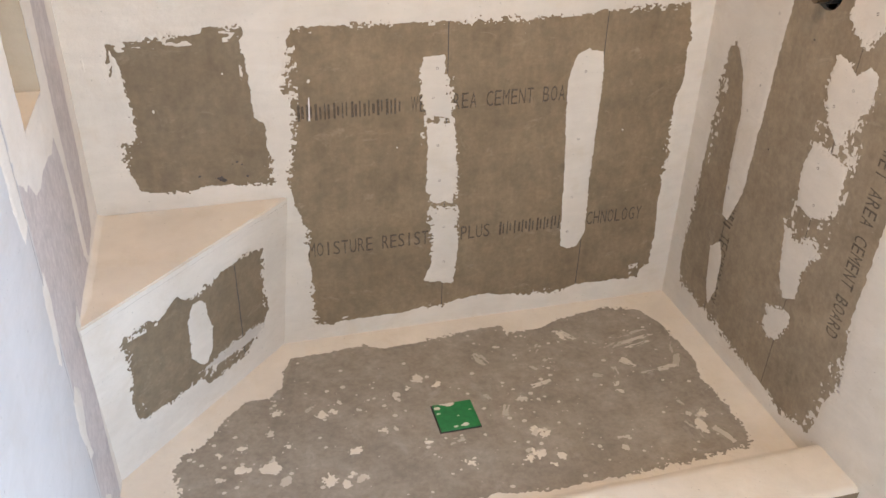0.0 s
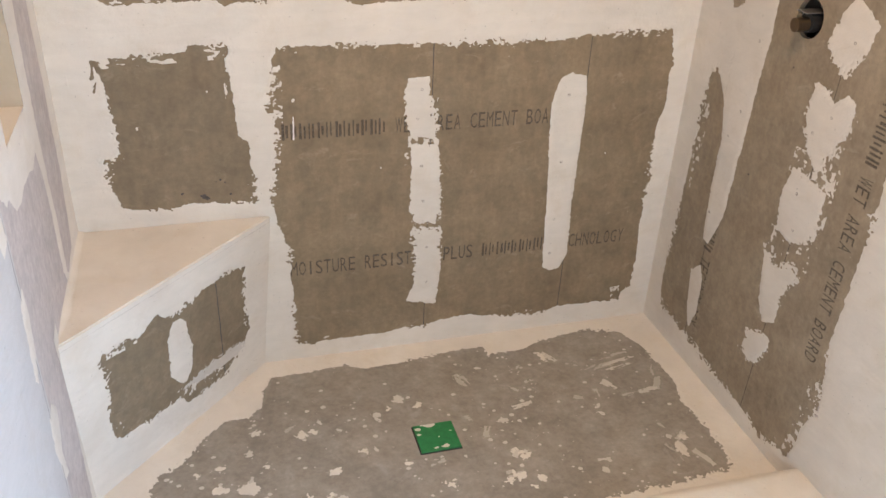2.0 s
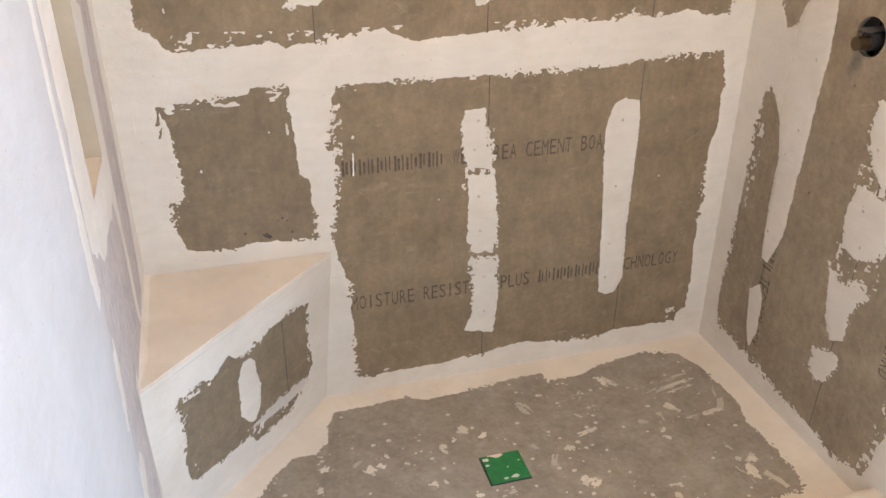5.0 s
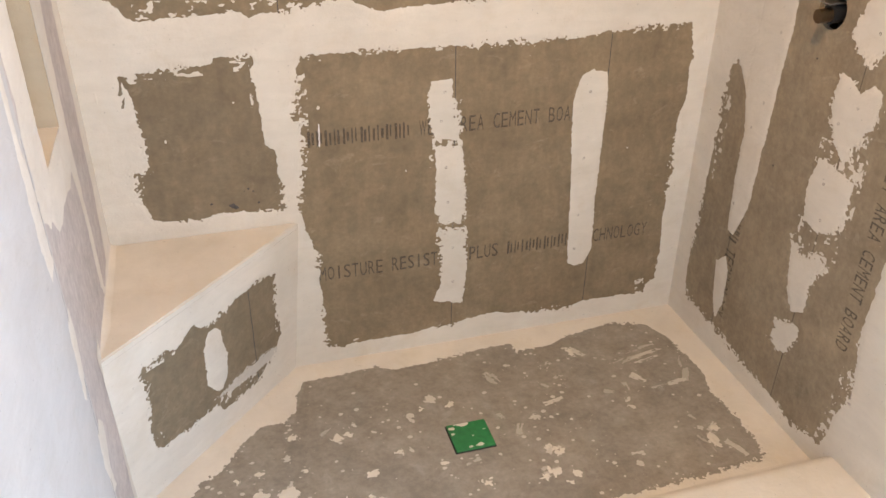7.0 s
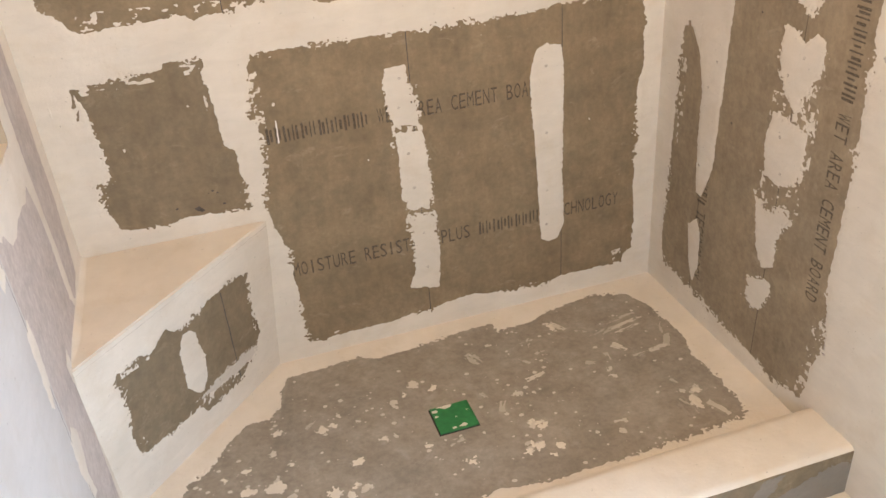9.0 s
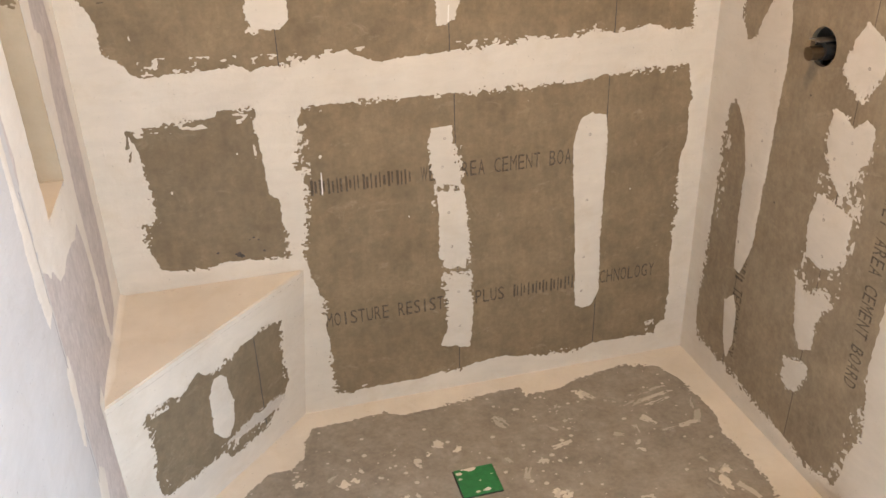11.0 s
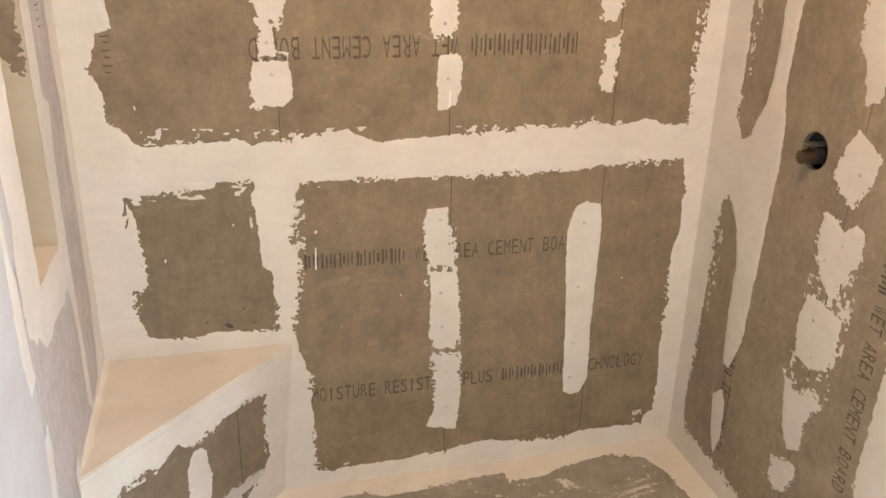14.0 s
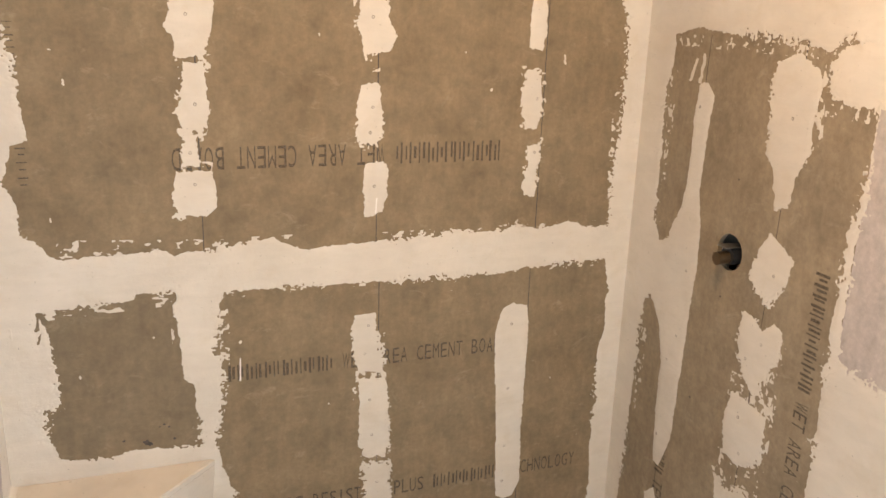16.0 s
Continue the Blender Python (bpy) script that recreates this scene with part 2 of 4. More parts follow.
def mud(name, plane, bounds, parent, add=(), cut=(), seed=1, cell=0.004, rag=0.006, speck=0.01, thick=0.0010, base=0.0005,
        label="", mat=None, extra=None, trowel=0.0007, kind=""):
    """A skim of mud on a plane: the added outlines less the cut ones, with ragged edges, feathered to the edge and trowelled."""
    u0, u1, v0, v1 = bounds
    nu, nv = max(3, round((u1 - u0) / cell)), max(3, round((v1 - v0) / cell))
    u, v = np.meshgrid(np.linspace(u0, u1, nu + 1), np.linspace(v0, v1, nv + 1), indexing="ij")
    d = np.full(u.shape, -9.0)
    for poly in add:
        d = np.maximum(d, inside_distance(u, v, poly))
    if not add and extra is None:
        d[:] = 9.0
    if extra is not None:
        d = np.maximum(d, extra(u, v))
    for poly in cut:
        d = np.minimum(d, -inside_distance(u, v, poly))
    wave = value_noise(u, v, 0.04, seed) * 0.6 + value_noise(u, v, 0.014, seed + 1) * 0.8 + value_noise(u, v, 0.0065, seed + 2) * 0.8 + value_noise(u, v, 0.0034, seed + 9) * 0.6
    tear = np.clip(value_noise(u, v, 0.09, seed + 3) * 4.0 + 0.42, 0, 1)
    fleck = value_noise(u * 0.9, v * 1.05, 0.0048, seed + 4) + 0.7 * value_noise(u * 0.85, v, 0.0105, seed + 5) + 0.6 * value_noise(u, v, 0.0034, seed + 8)
    d = d + rag * wave + np.where(d < 0.03, speck * tear * fleck * 1.6, 0)
    ins = d > 0
    if not ins.any():
        return None
    vid = np.where(ins, np.cumsum(ins.ravel()).reshape(ins.shape) - 1, -1)
    pu, pv, ph = [u[ins]], [v[ins]], []
    smooth = np.clip(d[ins] / 0.012, 0, 1)
    smooth = smooth * smooth * (3 - 2 * smooth)
    ridges = value_noise(u[ins] * 0.35, v[ins] * 1.3, 0.03, seed + 6) + 0.6 * value_noise(u[ins], v[ins], 0.014, seed + 7)
    ph.append(base + smooth * (thick + trowel * ridges))
    count = int(ins.sum())

    def crossings(a, b, sl_a, sl_b):
        nonlocal count
        hit = a != b
        k = np.where(hit, count + np.cumsum(hit.ravel()).reshape(hit.shape) - 1, -1)
        da, db = d[sl_a][hit], d[sl_b][hit]
        w = np.clip(da / (da - db), 0.02, 0.98)
        pu.append(u[sl_a][hit] * (1 - w) + u[sl_b][hit] * w)
        pv.append(v[sl_a][hit] * (1 - w) + v[sl_b][hit] * w)
        ph.append(np.full(int(hit.sum()), base * 0.7))
        count += int(hit.sum())
        return k

    A, Z = slice(None, -1), slice(1, None)
    al = slice(None)
    eu = crossings(ins[A, :], ins[Z, :], (A, al), (Z, al))
    ev = crossings(ins[:, A], ins[:, Z], (al, A), (al, Z))
    corner = [vid[A, A], vid[Z, A], vid[Z, Z], vid[A, Z]]
    edge = [eu[:, A], ev[Z, :], eu[:, Z], ev[A, :]]
    state = [c >= 0 for c in corner]
    code = sum(s.astype(int) << i for i, s in enumerate(state))
    faces = []
    for c in range(1, 16):
        sel = code == c
        if not sel.any():
            continue
        seq = []
        for i in range(4):
            here, there = c >> i & 1, c >> (i + 1) % 4 & 1
            if here:
                seq.append(corner[i][sel])
            if here != there:
                seq.append(edge[i][sel])
        f = np.stack(seq, 1)
        faces += (f[:, ::-1] if plane.flip else f).tolist()
    co = plane.at(np.concatenate(pu), np.concatenate(pv), np.concatenate(ph))
    me = bpy.data.meshes.new(name)
    me.from_pydata(co.tolist(), [], faces)
    me.polygons.foreach_set("use_smooth", [True] * len(me.polygons))
    me.materials.append(mat or COMPOUND)
    ob = new(name, me)
    ob.parent = parent
    return tagged(ob, label, kind=kind)


def around(poly, pad=0.03):
    us, vs = [p[0] for p in poly], [p[1] for p in poly]
    return min(us) - pad, max(us) + pad, min(vs) - pad, max(vs) + pad


def patches(plane, parent, polys, seed, label, **kw):
    for i, poly in enumerate(polys):
        mud("compound_patch", plane, around(poly), parent, [poly], seed=seed + 11 * i, cell=0.0022, label=label, **kw)


def torn(plane, parent, poly, seed, cover=0.0, stretch=(1.0, 1.0), mat=None):
    """Torn, lacy mud inside an outline, with the board showing through."""
    def field(u, v):
        a, b = u / stretch[0], v / stretch[1]
        fleck = value_noise(a, b, 0.013, seed + 60) + 0.8 * value_noise(a, b, 0.006, seed + 61) + 0.35 * value_noise(a, b, 0.003, seed + 62)
        return np.minimum(inside_distance(u, v, poly), 0.012 * (fleck + cover - 0.17))
    mud("torn_mud", plane, around(poly, 0.006), parent, label="torn white mud flecks", kind="stuff", seed=seed, cell=0.0017, rag=0.0, speck=0.0, thick=0.0007, base=0.0004, extra=field, mat=mat)


def stroke(plane, parent, name, u0, v0, u1, v1, width=0.0022, mat=None, h=0.00025, label=""):
    """A thin drawn line on a plane, slightly unsteady."""
    bm, n, last = bmesh.new(), 8, None
    d = np.array((u1 - u0, v1 - v0))
    side = np.array((-d[1], d[0])) / np.hypot(*d) * width / 2
    for i in range(n + 1):
        k = i / n
        c = np.array((u0, v0)) + d * k + side * random.uniform(-0.5, 0.5)
        w = side * random.uniform(0.7, 1.2)
        pair = [bm.verts.new(plane.at(*(c + s * w), h)) for s in (-1, 1)]
        if last:
            bm.faces.new((last[0], last[1], pair[1], pair[0]))
        last = pair
    return part(name, bm, mat or PENCIL, parent, label)


GLYPHS = {}


def glyph(ch):
    """A character of the built-in font, as corners and faces in a box one unit wide and high."""
    if ch not in GLYPHS:
        data = bpy.data.curves.new("print", "FONT")
        data.body, data.offset, data.resolution_u = ch, 0.0, 3
        tmp = bpy.data.objects.new("print", data)
        scene.collection.objects.link(tmp)
        me = bpy.data.meshes.new_from_object(tmp.evaluated_get(bpy.context.evaluated_depsgraph_get()))
        bpy.data.objects.remove(tmp)
        co = np.array([v.co[:2] for v in me.vertices])
        lo, hi = co.min(0), co.max(0)
        GLYPHS[ch] = ((co - lo) / (hi - lo), [tuple(p.vertices) for p in me.polygons])
    return GLYPHS[ch]


def word(plane, parent, text, start, along, up, pitch, cap, label=""):
    """A printed word, one glyph to a cell: start is its lower left corner, along and up its directions on the plane."""
    verts, faces = [], []
    for i, ch in enumerate(text):
        co, polys = glyph(ch)
        wide = pitch * (0.22 if ch == "I" else 0.8)
        s = co * (wide, cap) + (pitch * i + (pitch * 0.27 if ch == "I" else 0), 0)
        uv = np.array(start) + np.outer(s[:, 0], along) + np.outer(s[:, 1], up)
        faces += [tuple(k + len(verts) for k in p) for p in polys]
        verts += plane.at(uv[:, 0], uv[:, 1], np.full(len(uv), 0.0003)).tolist()
    me = bpy.data.meshes.new("printed_word")
    me.from_pydata(verts, [], faces)
    me.materials.append(INK)
    return part("printed_word", me, INK, parent, label)


def print_bars(plane, parent, count, start, along, up, pitch, cap, t=0.0045):
    """Plain upright printed bars, two to a character cell."""
    along, up, start = (np.array(a, float) for a in (along, up, start))
    bm = bmesh.new()
    for i in range(count):
        o = start + along * pitch * i
        for a0, b0, b1 in ((pitch * random.uniform(0.02, 0.12), 0.0, cap), (pitch * random.uniform(0.46, 0.6), cap * random.uniform(0, 0.3), cap * random.uniform(0.75, 1))):
            w = t * random.uniform(0.7, 1.5)
            bm.faces.new([bm.verts.new(plane.at(*(o + along * a + up * b), 0.0003)) for a, b in ((a0, b0), (a0 + w, b0), (a0 + w, b1), (a0, b1))])
    return part("printed_bars", bm, INK, parent, "faded grey printed bars")


def board_print(plane, parent, start, along, up, line, PITCH, CAP=0.041):
    s, a = np.array(start, float), np.array(along, float)
    put = lambda i: tuple(s + a * PITCH * i)
    if line == 1:
        print_bars(plane, parent, 12, put(0), along, up, PITCH, CAP)
        items = ((13, "WET"), (17, "AREA"), (22, "CEMENT"), (29, "BOARD"))
    else:
        print_bars(plane, parent, 9, put(24), along, up, PITCH, CAP)
        items = ((0, "MOISTURE"), (9, "RESISTANT"), (19, "PLUS"), (34, "TECHNOLOGY"))
    for i, text in items:
        word(plane, parent, text, put(i), along, up, PITCH, CAP, "grey dot printed lettering")


# ---- setting ----
def structure(name, bm, mat, label, category):
    return tagged(new(name, mesh_from(bm, name, mat)), label, category, kind="structure")


# back wall: framing behind two sheets of backer board
wall_back = structure("wall_back", box(XL - 0.12, XR + 0.12, 0.0155, 0.13, ZF, 2.45), PAINT, "stud wall lined with brown cement backer board", "wall")
part("backer_board", box(-0.0145, XR, 0, 0.0125, 0, 0.9235), BOARD, wall_back, "brown cement board, lower sheet")
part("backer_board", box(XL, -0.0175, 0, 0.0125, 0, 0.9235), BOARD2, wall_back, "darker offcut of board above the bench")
part("backer_board", box(XL, XR, 0, 0.0125, 0.9265, 1.84), BOARD, wall_back, "brown cement board, upper sheet")
part("drywall_sheet", box(XL, XR, 0, 0.0125, 1.843, 2.45), PAINT, wall_back, "plain white sheet above the boards")

UP_ISLAND = [(-0.363, 1.032), (-0.303, 0.975), (-0.237, 0.98), (-0.083, 0.984), (-0.065, 0.971), (0.024, 0.985), (0.155, 0.998), (0.222, 0.965),
             (0.407, 0.975), (0.575, 0.983), (0.725, 0.98), (0.77, 0.996), (0.833, 0.979), (0.927, 0.994), (0.977, 0.975), (1.04, 0.973),
             (1.036, 1.067), (1.039, 1.127), (1.053, 1.23), (1.05, 1.388), (1.045, 1.5), (1.02, 1.56), (1.03, 1.78), (-0.35, 1.78),
             (-0.365, 1.444), (-0.345, 1.39), (-0.345, 1.3), (-0.338, 1.234), (-0.37, 1.226), (-0.39, 1.153), (-0.369, 1.1), (-0.37, 1.06)]
LEFT_ISLAND = [(-0.354, 0.862), (-0.155, 0.872), (-0.15, 0.888), (-0.065, 0.882), (-0.074, 0.852), (-0.062, 0.737), (-0.062, 0.671), (-0.036, 0.653),
               (-0.034, 0.49), (-0.165, 0.504), (-0.26, 0.493), (-0.337, 0.504), (-0.356, 0.561), (-0.356, 0.613), (-0.37, 0.622), (-0.329, 0.632),
               (-0.327, 0.705), (-0.334, 0.8)]
MAIN_ISLAND = [(0.041, 0.874), (0.206, 0.874), (0.375, 0.87), (0.55, 0.865), (0.733, 0.868), (0.803, 0.876), (1.038, 0.883), (1.047, 0.832), (1.06, 0.79),
               (1.05, 0.78), (1.056, 0.669), (1.04, 0.62), (1.044, 0.482), (1.041, 0.357), (1.048, 0.225), (1.045, 0.11), (1.02, 0.088), (1.012, 0.056),
               (0.973, 0.065), (0.819, 0.067), (0.74, 0.051), (0.617, 0.062), (0.532, 0.08), (0.422, 0.066), (0.285, 0.052), (0.128, 0.049), (0.051, 0.052),
               (0.048, 0.176), (0.041, 0.35), (0.017, 0.436), (0.011, 0.517), (0.03, 0.608), (0.03, 0.714), (0.011, 0.738), (0.027, 0.787), (0.028, 0.844)]
CRUMBS = [[(-0.358, 0.863), (-0.347, 0.865), (-0.351, 0.845), (-0.352, 0.821), (-0.359, 0.816), (-0.364, 0.821), (-0.357, 0.839)], [(-0.353, 0.816), (-0.349, 0.813), (-0.352, 0.798), (-0.356, 0.786), (-0.362, 0.788), (-0.357, 0.801)], [(-0.372, 0.626), (-0.343, 0.624), (-0.341, 0.604), (-0.355, 0.611)]]
mud("joint_compound", BACK, (XL, XR, 0, 1.86), wall_back, cut=[UP_ISLAND, LEFT_ISLAND, MAIN_ISLAND, *CRUMBS], seed=3, cell=0.0021, speck=0.0125, rag=0.005,
    label="white mud skimmed over seams and corners")

SPOTS_LABEL = "white mud patch over a row of screws"
patches(BACK, wall_back, [
    [(0.347, 0.787), (0.399, 0.788), (0.405, 0.74), (0.42, 0.711), (0.425, 0.654), (0.415, 0.628), (0.36, 0.635), (0.342, 0.678), (0.338, 0.739)],
    [(0.357, 0.614), (0.428, 0.611), (0.437, 0.532), (0.442, 0.414), (0.43, 0.386), (0.372, 0.396), (0.358, 0.434), (0.361, 0.542)],
    [(0.369, 0.373), (0.443, 0.37), (0.45, 0.235), (0.44, 0.13), (0.354, 0.149), (0.375, 0.211)]], 40, SPOTS_LABEL, speck=0.015, rag=0.005)
patches(BACK, wall_back, [
    [(0.728, 0.706), (0.743, 0.765), (0.774, 0.78), (0.815, 0.771), (0.823, 0.711), (0.821, 0.566), (0.82, 0.394), (0.824, 0.248), (0.804, 0.2),
     (0.775, 0.195), (0.754, 0.21), (0.749, 0.26), (0.742, 0.458), (0.73, 0.593)]], 80, "long smooth white mud strip", speck=0.002, rag=0.003)
patches(BACK, wall_back, [
    [(-0.044, 1.62), (0.053, 1.62), (0.037, 1.464), (0.023, 1.411), (-0.041, 1.399), (-0.044, 1.45), (-0.057, 1.467), (-0.047, 1.5)],
    [(-0.024, 1.39), (0.015, 1.392), (0.02, 1.35), (0.026, 1.286), (0.012, 1.247), (-0.038, 1.241), (-0.044, 1.3)],
    [(-0.036, 1.238), (-0.003, 1.24), (0.0, 1.17), (-0.04, 1.17)],
    [(-0.051, 1.159), (0.024, 1.158), (0.033, 1.085), (0.019, 1.06), (-0.059, 1.054), (-0.063, 1.102)]], 100, SPOTS_LABEL, speck=0.008)
patches(BACK, wall_back, [
    [(0.36, 1.62), (0.412, 1.62), (0.424, 1.496), (0.443, 1.45), (0.427, 1.42), (0.368, 1.411), (0.354, 1.482)],
    [(0.362, 1.346), (0.404, 1.349), (0.416, 1.242), (0.4, 1.205), (0.352, 1.217), (0.349, 1.295)],
    [(0.37, 1.164), (0.417, 1.169), (0.429, 1.148), (0.426, 1.08), (0.416, 1.046), (0.37, 1.034), (0.366, 1.11)]], 160, SPOTS_LABEL, speck=0.006)
patches(BACK, wall_back, [
    [(0.782, 1.62), (0.813, 1.62), (0.821, 1.467), (0.809, 1.429), (0.778, 1.433), (0.777, 1.492)],
    [(0.777, 1.386), (0.812, 1.38), (0.822, 1.297), (0.811, 1.235), (0.779, 1.238), (0.763, 1.305)],
    [(0.79, 1.196), (0.828, 1.203), (0.82, 1.134), (0.815, 1.062), (0.787, 1.07), (0.776, 1.093), (0.788, 1.15)]], 220, SPOTS_LABEL, speck=0.008)

for i, (poly, cover, wide) in enumerate((
        ([(0.35, 0.645), (0.428, 0.645), (0.432, 0.602), (0.35, 0.602)], 0.05, 1), ([(0.34, 0.615), (0.372, 0.615), (0.37, 0.55), (0.343, 0.56)], 0.0, 1),
        ([(0.362, 0.397), (0.44, 0.395), (0.446, 0.366), (0.368, 0.366)], -0.05, 1), ([(-0.045, 1.41), (0.034, 1.41), (0.03, 1.372), (-0.034, 1.37)], 0.05, 1),
        ([(-0.045, 1.25), (0.02, 1.25), (0.012, 1.225), (-0.036, 1.225)], 0.05, 1), ([(-0.045, 1.18), (0.028, 1.18), (0.022, 1.15), (-0.05, 1.15)], 0.02, 1),
        ([(0.366, 1.42), (0.412, 1.42), (0.405, 1.375), (0.376, 1.375)], 0.0, 1), ([(0.355, 1.215), (0.405, 1.21), (0.4, 1.195), (0.36, 1.195)], 0.0, 1),
        ([(-0.345, 0.863), (-0.15, 0.873), (-0.075, 0.88), (-0.1, 0.852), (-0.335, 0.842)], -0.06, 2.2), ([(-0.31, 0.978), (0.0, 0.985), (0.2, 0.992), (0.2, 1.003), (0.0, 1.004), (-0.3, 1.02)], -0.14, 1.6),
        ([(0.415, 0.98), (0.98, 0.98), (1.0, 0.992), (0.415, 0.995)], -0.04, 1.4), ([(0.04, 0.874), (1.03, 0.88), (1.03, 0.866), (0.04, 0.86)], -0.12, 1.5),
        ([(0.022, 0.85), (0.05, 0.85), (0.045, 0.68), (0.026, 0.68)], -0.06, 1), ([(1.02, 1.05), (1.05, 1.05), (1.05, 1.35), (1.025, 1.33)], -0.04, 1),
        ([(-0.085, 0.86), (-0.06, 0.86), (-0.058, 0.74), (-0.08, 0.74)], 0.0, 0.8), ([(0.34, 1.62), (0.36, 1.62), (0.36, 1.45), (0.345, 1.45)], -0.08, 1),
        ([(0.76, 1.39), (0.83, 1.39), (0.828, 1.225), (0.76, 1.225)], -0.16, 1), ([(0.98, 0.11), (1.045, 0.12), (1.045, 0.065), (0.99, 0.055)], -0.02, 1))):
    torn(BACK, wall_back, poly, 2600 + 7 * i, cover, (wide, 1.0))
for z0, z1, x in ((0.045, 0.875, 0.407), (0.06, 0.875, 0.8155), (0.96, 1.8, 0.4), (0.96, 1.8, 0.8235), (0.96, 1.8, -0.001)):
    stroke(BACK, wall_back, "pencil_line", x, z0, x + 0.002, z1)
board_print(BACK, wall_back, (0.038, 0.649), (1, 0), (0, 1), 1, 0.0215)
board_print(BACK, wall_back, (0.044, 0.268), (1, 0), (0, 1), 2, 0.0217)
board_print(BACK, wall_back, (0.715, 1.211), (-1, 0), (0, -1), 1, 0.0229, 0.05)
print_bars(BACK, wall_back, 3, (-0.362, 1.222), (0, -1), (1, 0), 0.03, 0.02, 0.0022)
print_bars(BACK, wall_back, 6, (-0.36, 1.47), (0, -1), (1, 0), 0.024, 0.018, 0.0022)

# right wall: one upright board with the valve hole, drywall beyond it
HY, HZ, HR, RB = -0.404, 1.012, 0.042, -0.745
wall_right = structure("wall_right", box(XR + 0.0905, XR + 0.13, -1.16, 0.0, ZF, 2.45), PAINT, "wall of backer board and lilac drywall", "wall")


def holed_board():
    """A sheet with a round hole: a ring of quads round the hole out to a square, and rectangles beyond."""
    bm, n, q = bmesh.new(), 32, 0.09
    t = 0.0125
    for x, flip in ((XR, 1), (XR + t, 0)):
        for y0, y1, z0, z1 in ((RB, HY - q, 0, 1.52), (HY + q, 0.0, 0, 1.52), (HY - q, HY + q, 0, HZ - q), (HY - q, HY + q, HZ + q, 1.52)):
            bm.faces.new([bm.verts.new((x, y, z)) for y, z in ((y0, z0), (y1, z0), (y1, z1), (y0, z1))])
        for k in range(n):
            quad = []
            for kk, out in ((k, 0), (k + 1, 0), (k + 1, 1), (k, 1)):
                a = 2 * math.pi * kk / n
                c, s = math.cos(a), math.sin(a)
                r = q / max(abs(c), abs(s)) if out else HR
                quad.append(bm.verts.new((x, HY + c * r, HZ + s * r)))
            bm.faces.new(quad)
    for k in range(n):
        a, b = 2 * math.pi * k / n, 2 * math.pi * (k + 1) / n
        bm.faces.new([bm.verts.new((x, HY + HR * math.cos(g), HZ + HR * math.sin(g))) for x, g in ((XR, a), (XR, b), (XR + t, b), (XR + t, a))])
    bmesh.ops.remove_doubles(bm, verts=bm.verts, dist=1e-5)
    return bm


part("backer_board", holed_board(), BOARD3, wall_right, "upright greyish brown cement board with a round valve hole")
part("drywall_sheet", box(XR, XR + 0.0125, -1.16, RB - 0.0004, ZF, 1.5197), DRYWALL, wall_right, "bare lilac drywall")
part("drywall_sheet", box(XR, XR + 0.0125, -1.16, 0, 1.5204, 2.45), PAINT, wall_right, "white drywall above the board")
for y0, y1 in ((-0.62, -0.58), (-0.25, -0.21), (-0.04, 0.0)):
    part("stud", box(XR + 0.0135, XR + 0.09, y0, y1, ZF, 2.45), DARK, wall_right)
part("end_cap", box(XR + 0.0135, XR + 0.09, -1.16, -1.12, ZF, 2.45), PAINT, wall_right)

R_ISLAND = [(-0.116, 1.477), (-0.206, 1.494), (-0.327, 1.486), (-0.533, 1.479), (-0.61, 1.462), (-0.645, 1.49), (-0.744, 1.475), (-0.744, 1.367), (-0.744, 1.267),
            (-0.735, 1.202), (-0.726, 1.168), (-0.724, 1.09), (-0.72, 0.95), (-0.725, 0.79), (-0.728, 0.67), (-0.724, 0.5), (-0.722, 0.4), (-0.738, 0.29), (-0.744, 0.226), (-0.717, 0.16), (-0.717, 0.12),
            (-0.7, 0.05), (-0.68, 0.06), (-0.607, 0.035), (-0.51, 0.055), (-0.38, 0.06), (-0.284, 0.073), (-0.196, 0.077), (-0.086, 0.091), (-0.066, 0.13),
            (-0.066, 0.236), (-0.08, 0.34), (-0.082, 0.5), (-0.09, 0.65), (-0.1, 0.8), (-0.125, 0.815), (-0.17, 0.76), (-0.19, 0.86), (-0.18, 0.99),
            (-0.135, 0.965), (-0.106, 1.03), (-0.105, 1.2), (-0.097, 1.29), (-0.1, 1.34), (-0.12, 1.41)]
LILAC = [(-0.747, 1.43), (-0.748, 1.367), (-0.75, 1.288), (-0.752, 1.216), (-0.749, 1.165), (-0.748, 1.139), (-0.746, 1.12), (-0.747, 1.05), (-0.747, 0.982), (-0.748, 0.937),
         (-0.756, 0.907), (-0.771, 0.891), (-0.817, 0.883), (-0.867, 0.88), (-1.2, 0.85), (-1.2, 1.45)]
mud("joint_compound", RIGHT, (-1.16, 0, ZF, 1.75), wall_right, cut=[R_ISLAND, LILAC], seed=310, cell=0.0022, speck=0.016, rag=0.005,
    label="white mud skimmed round the board's edges")
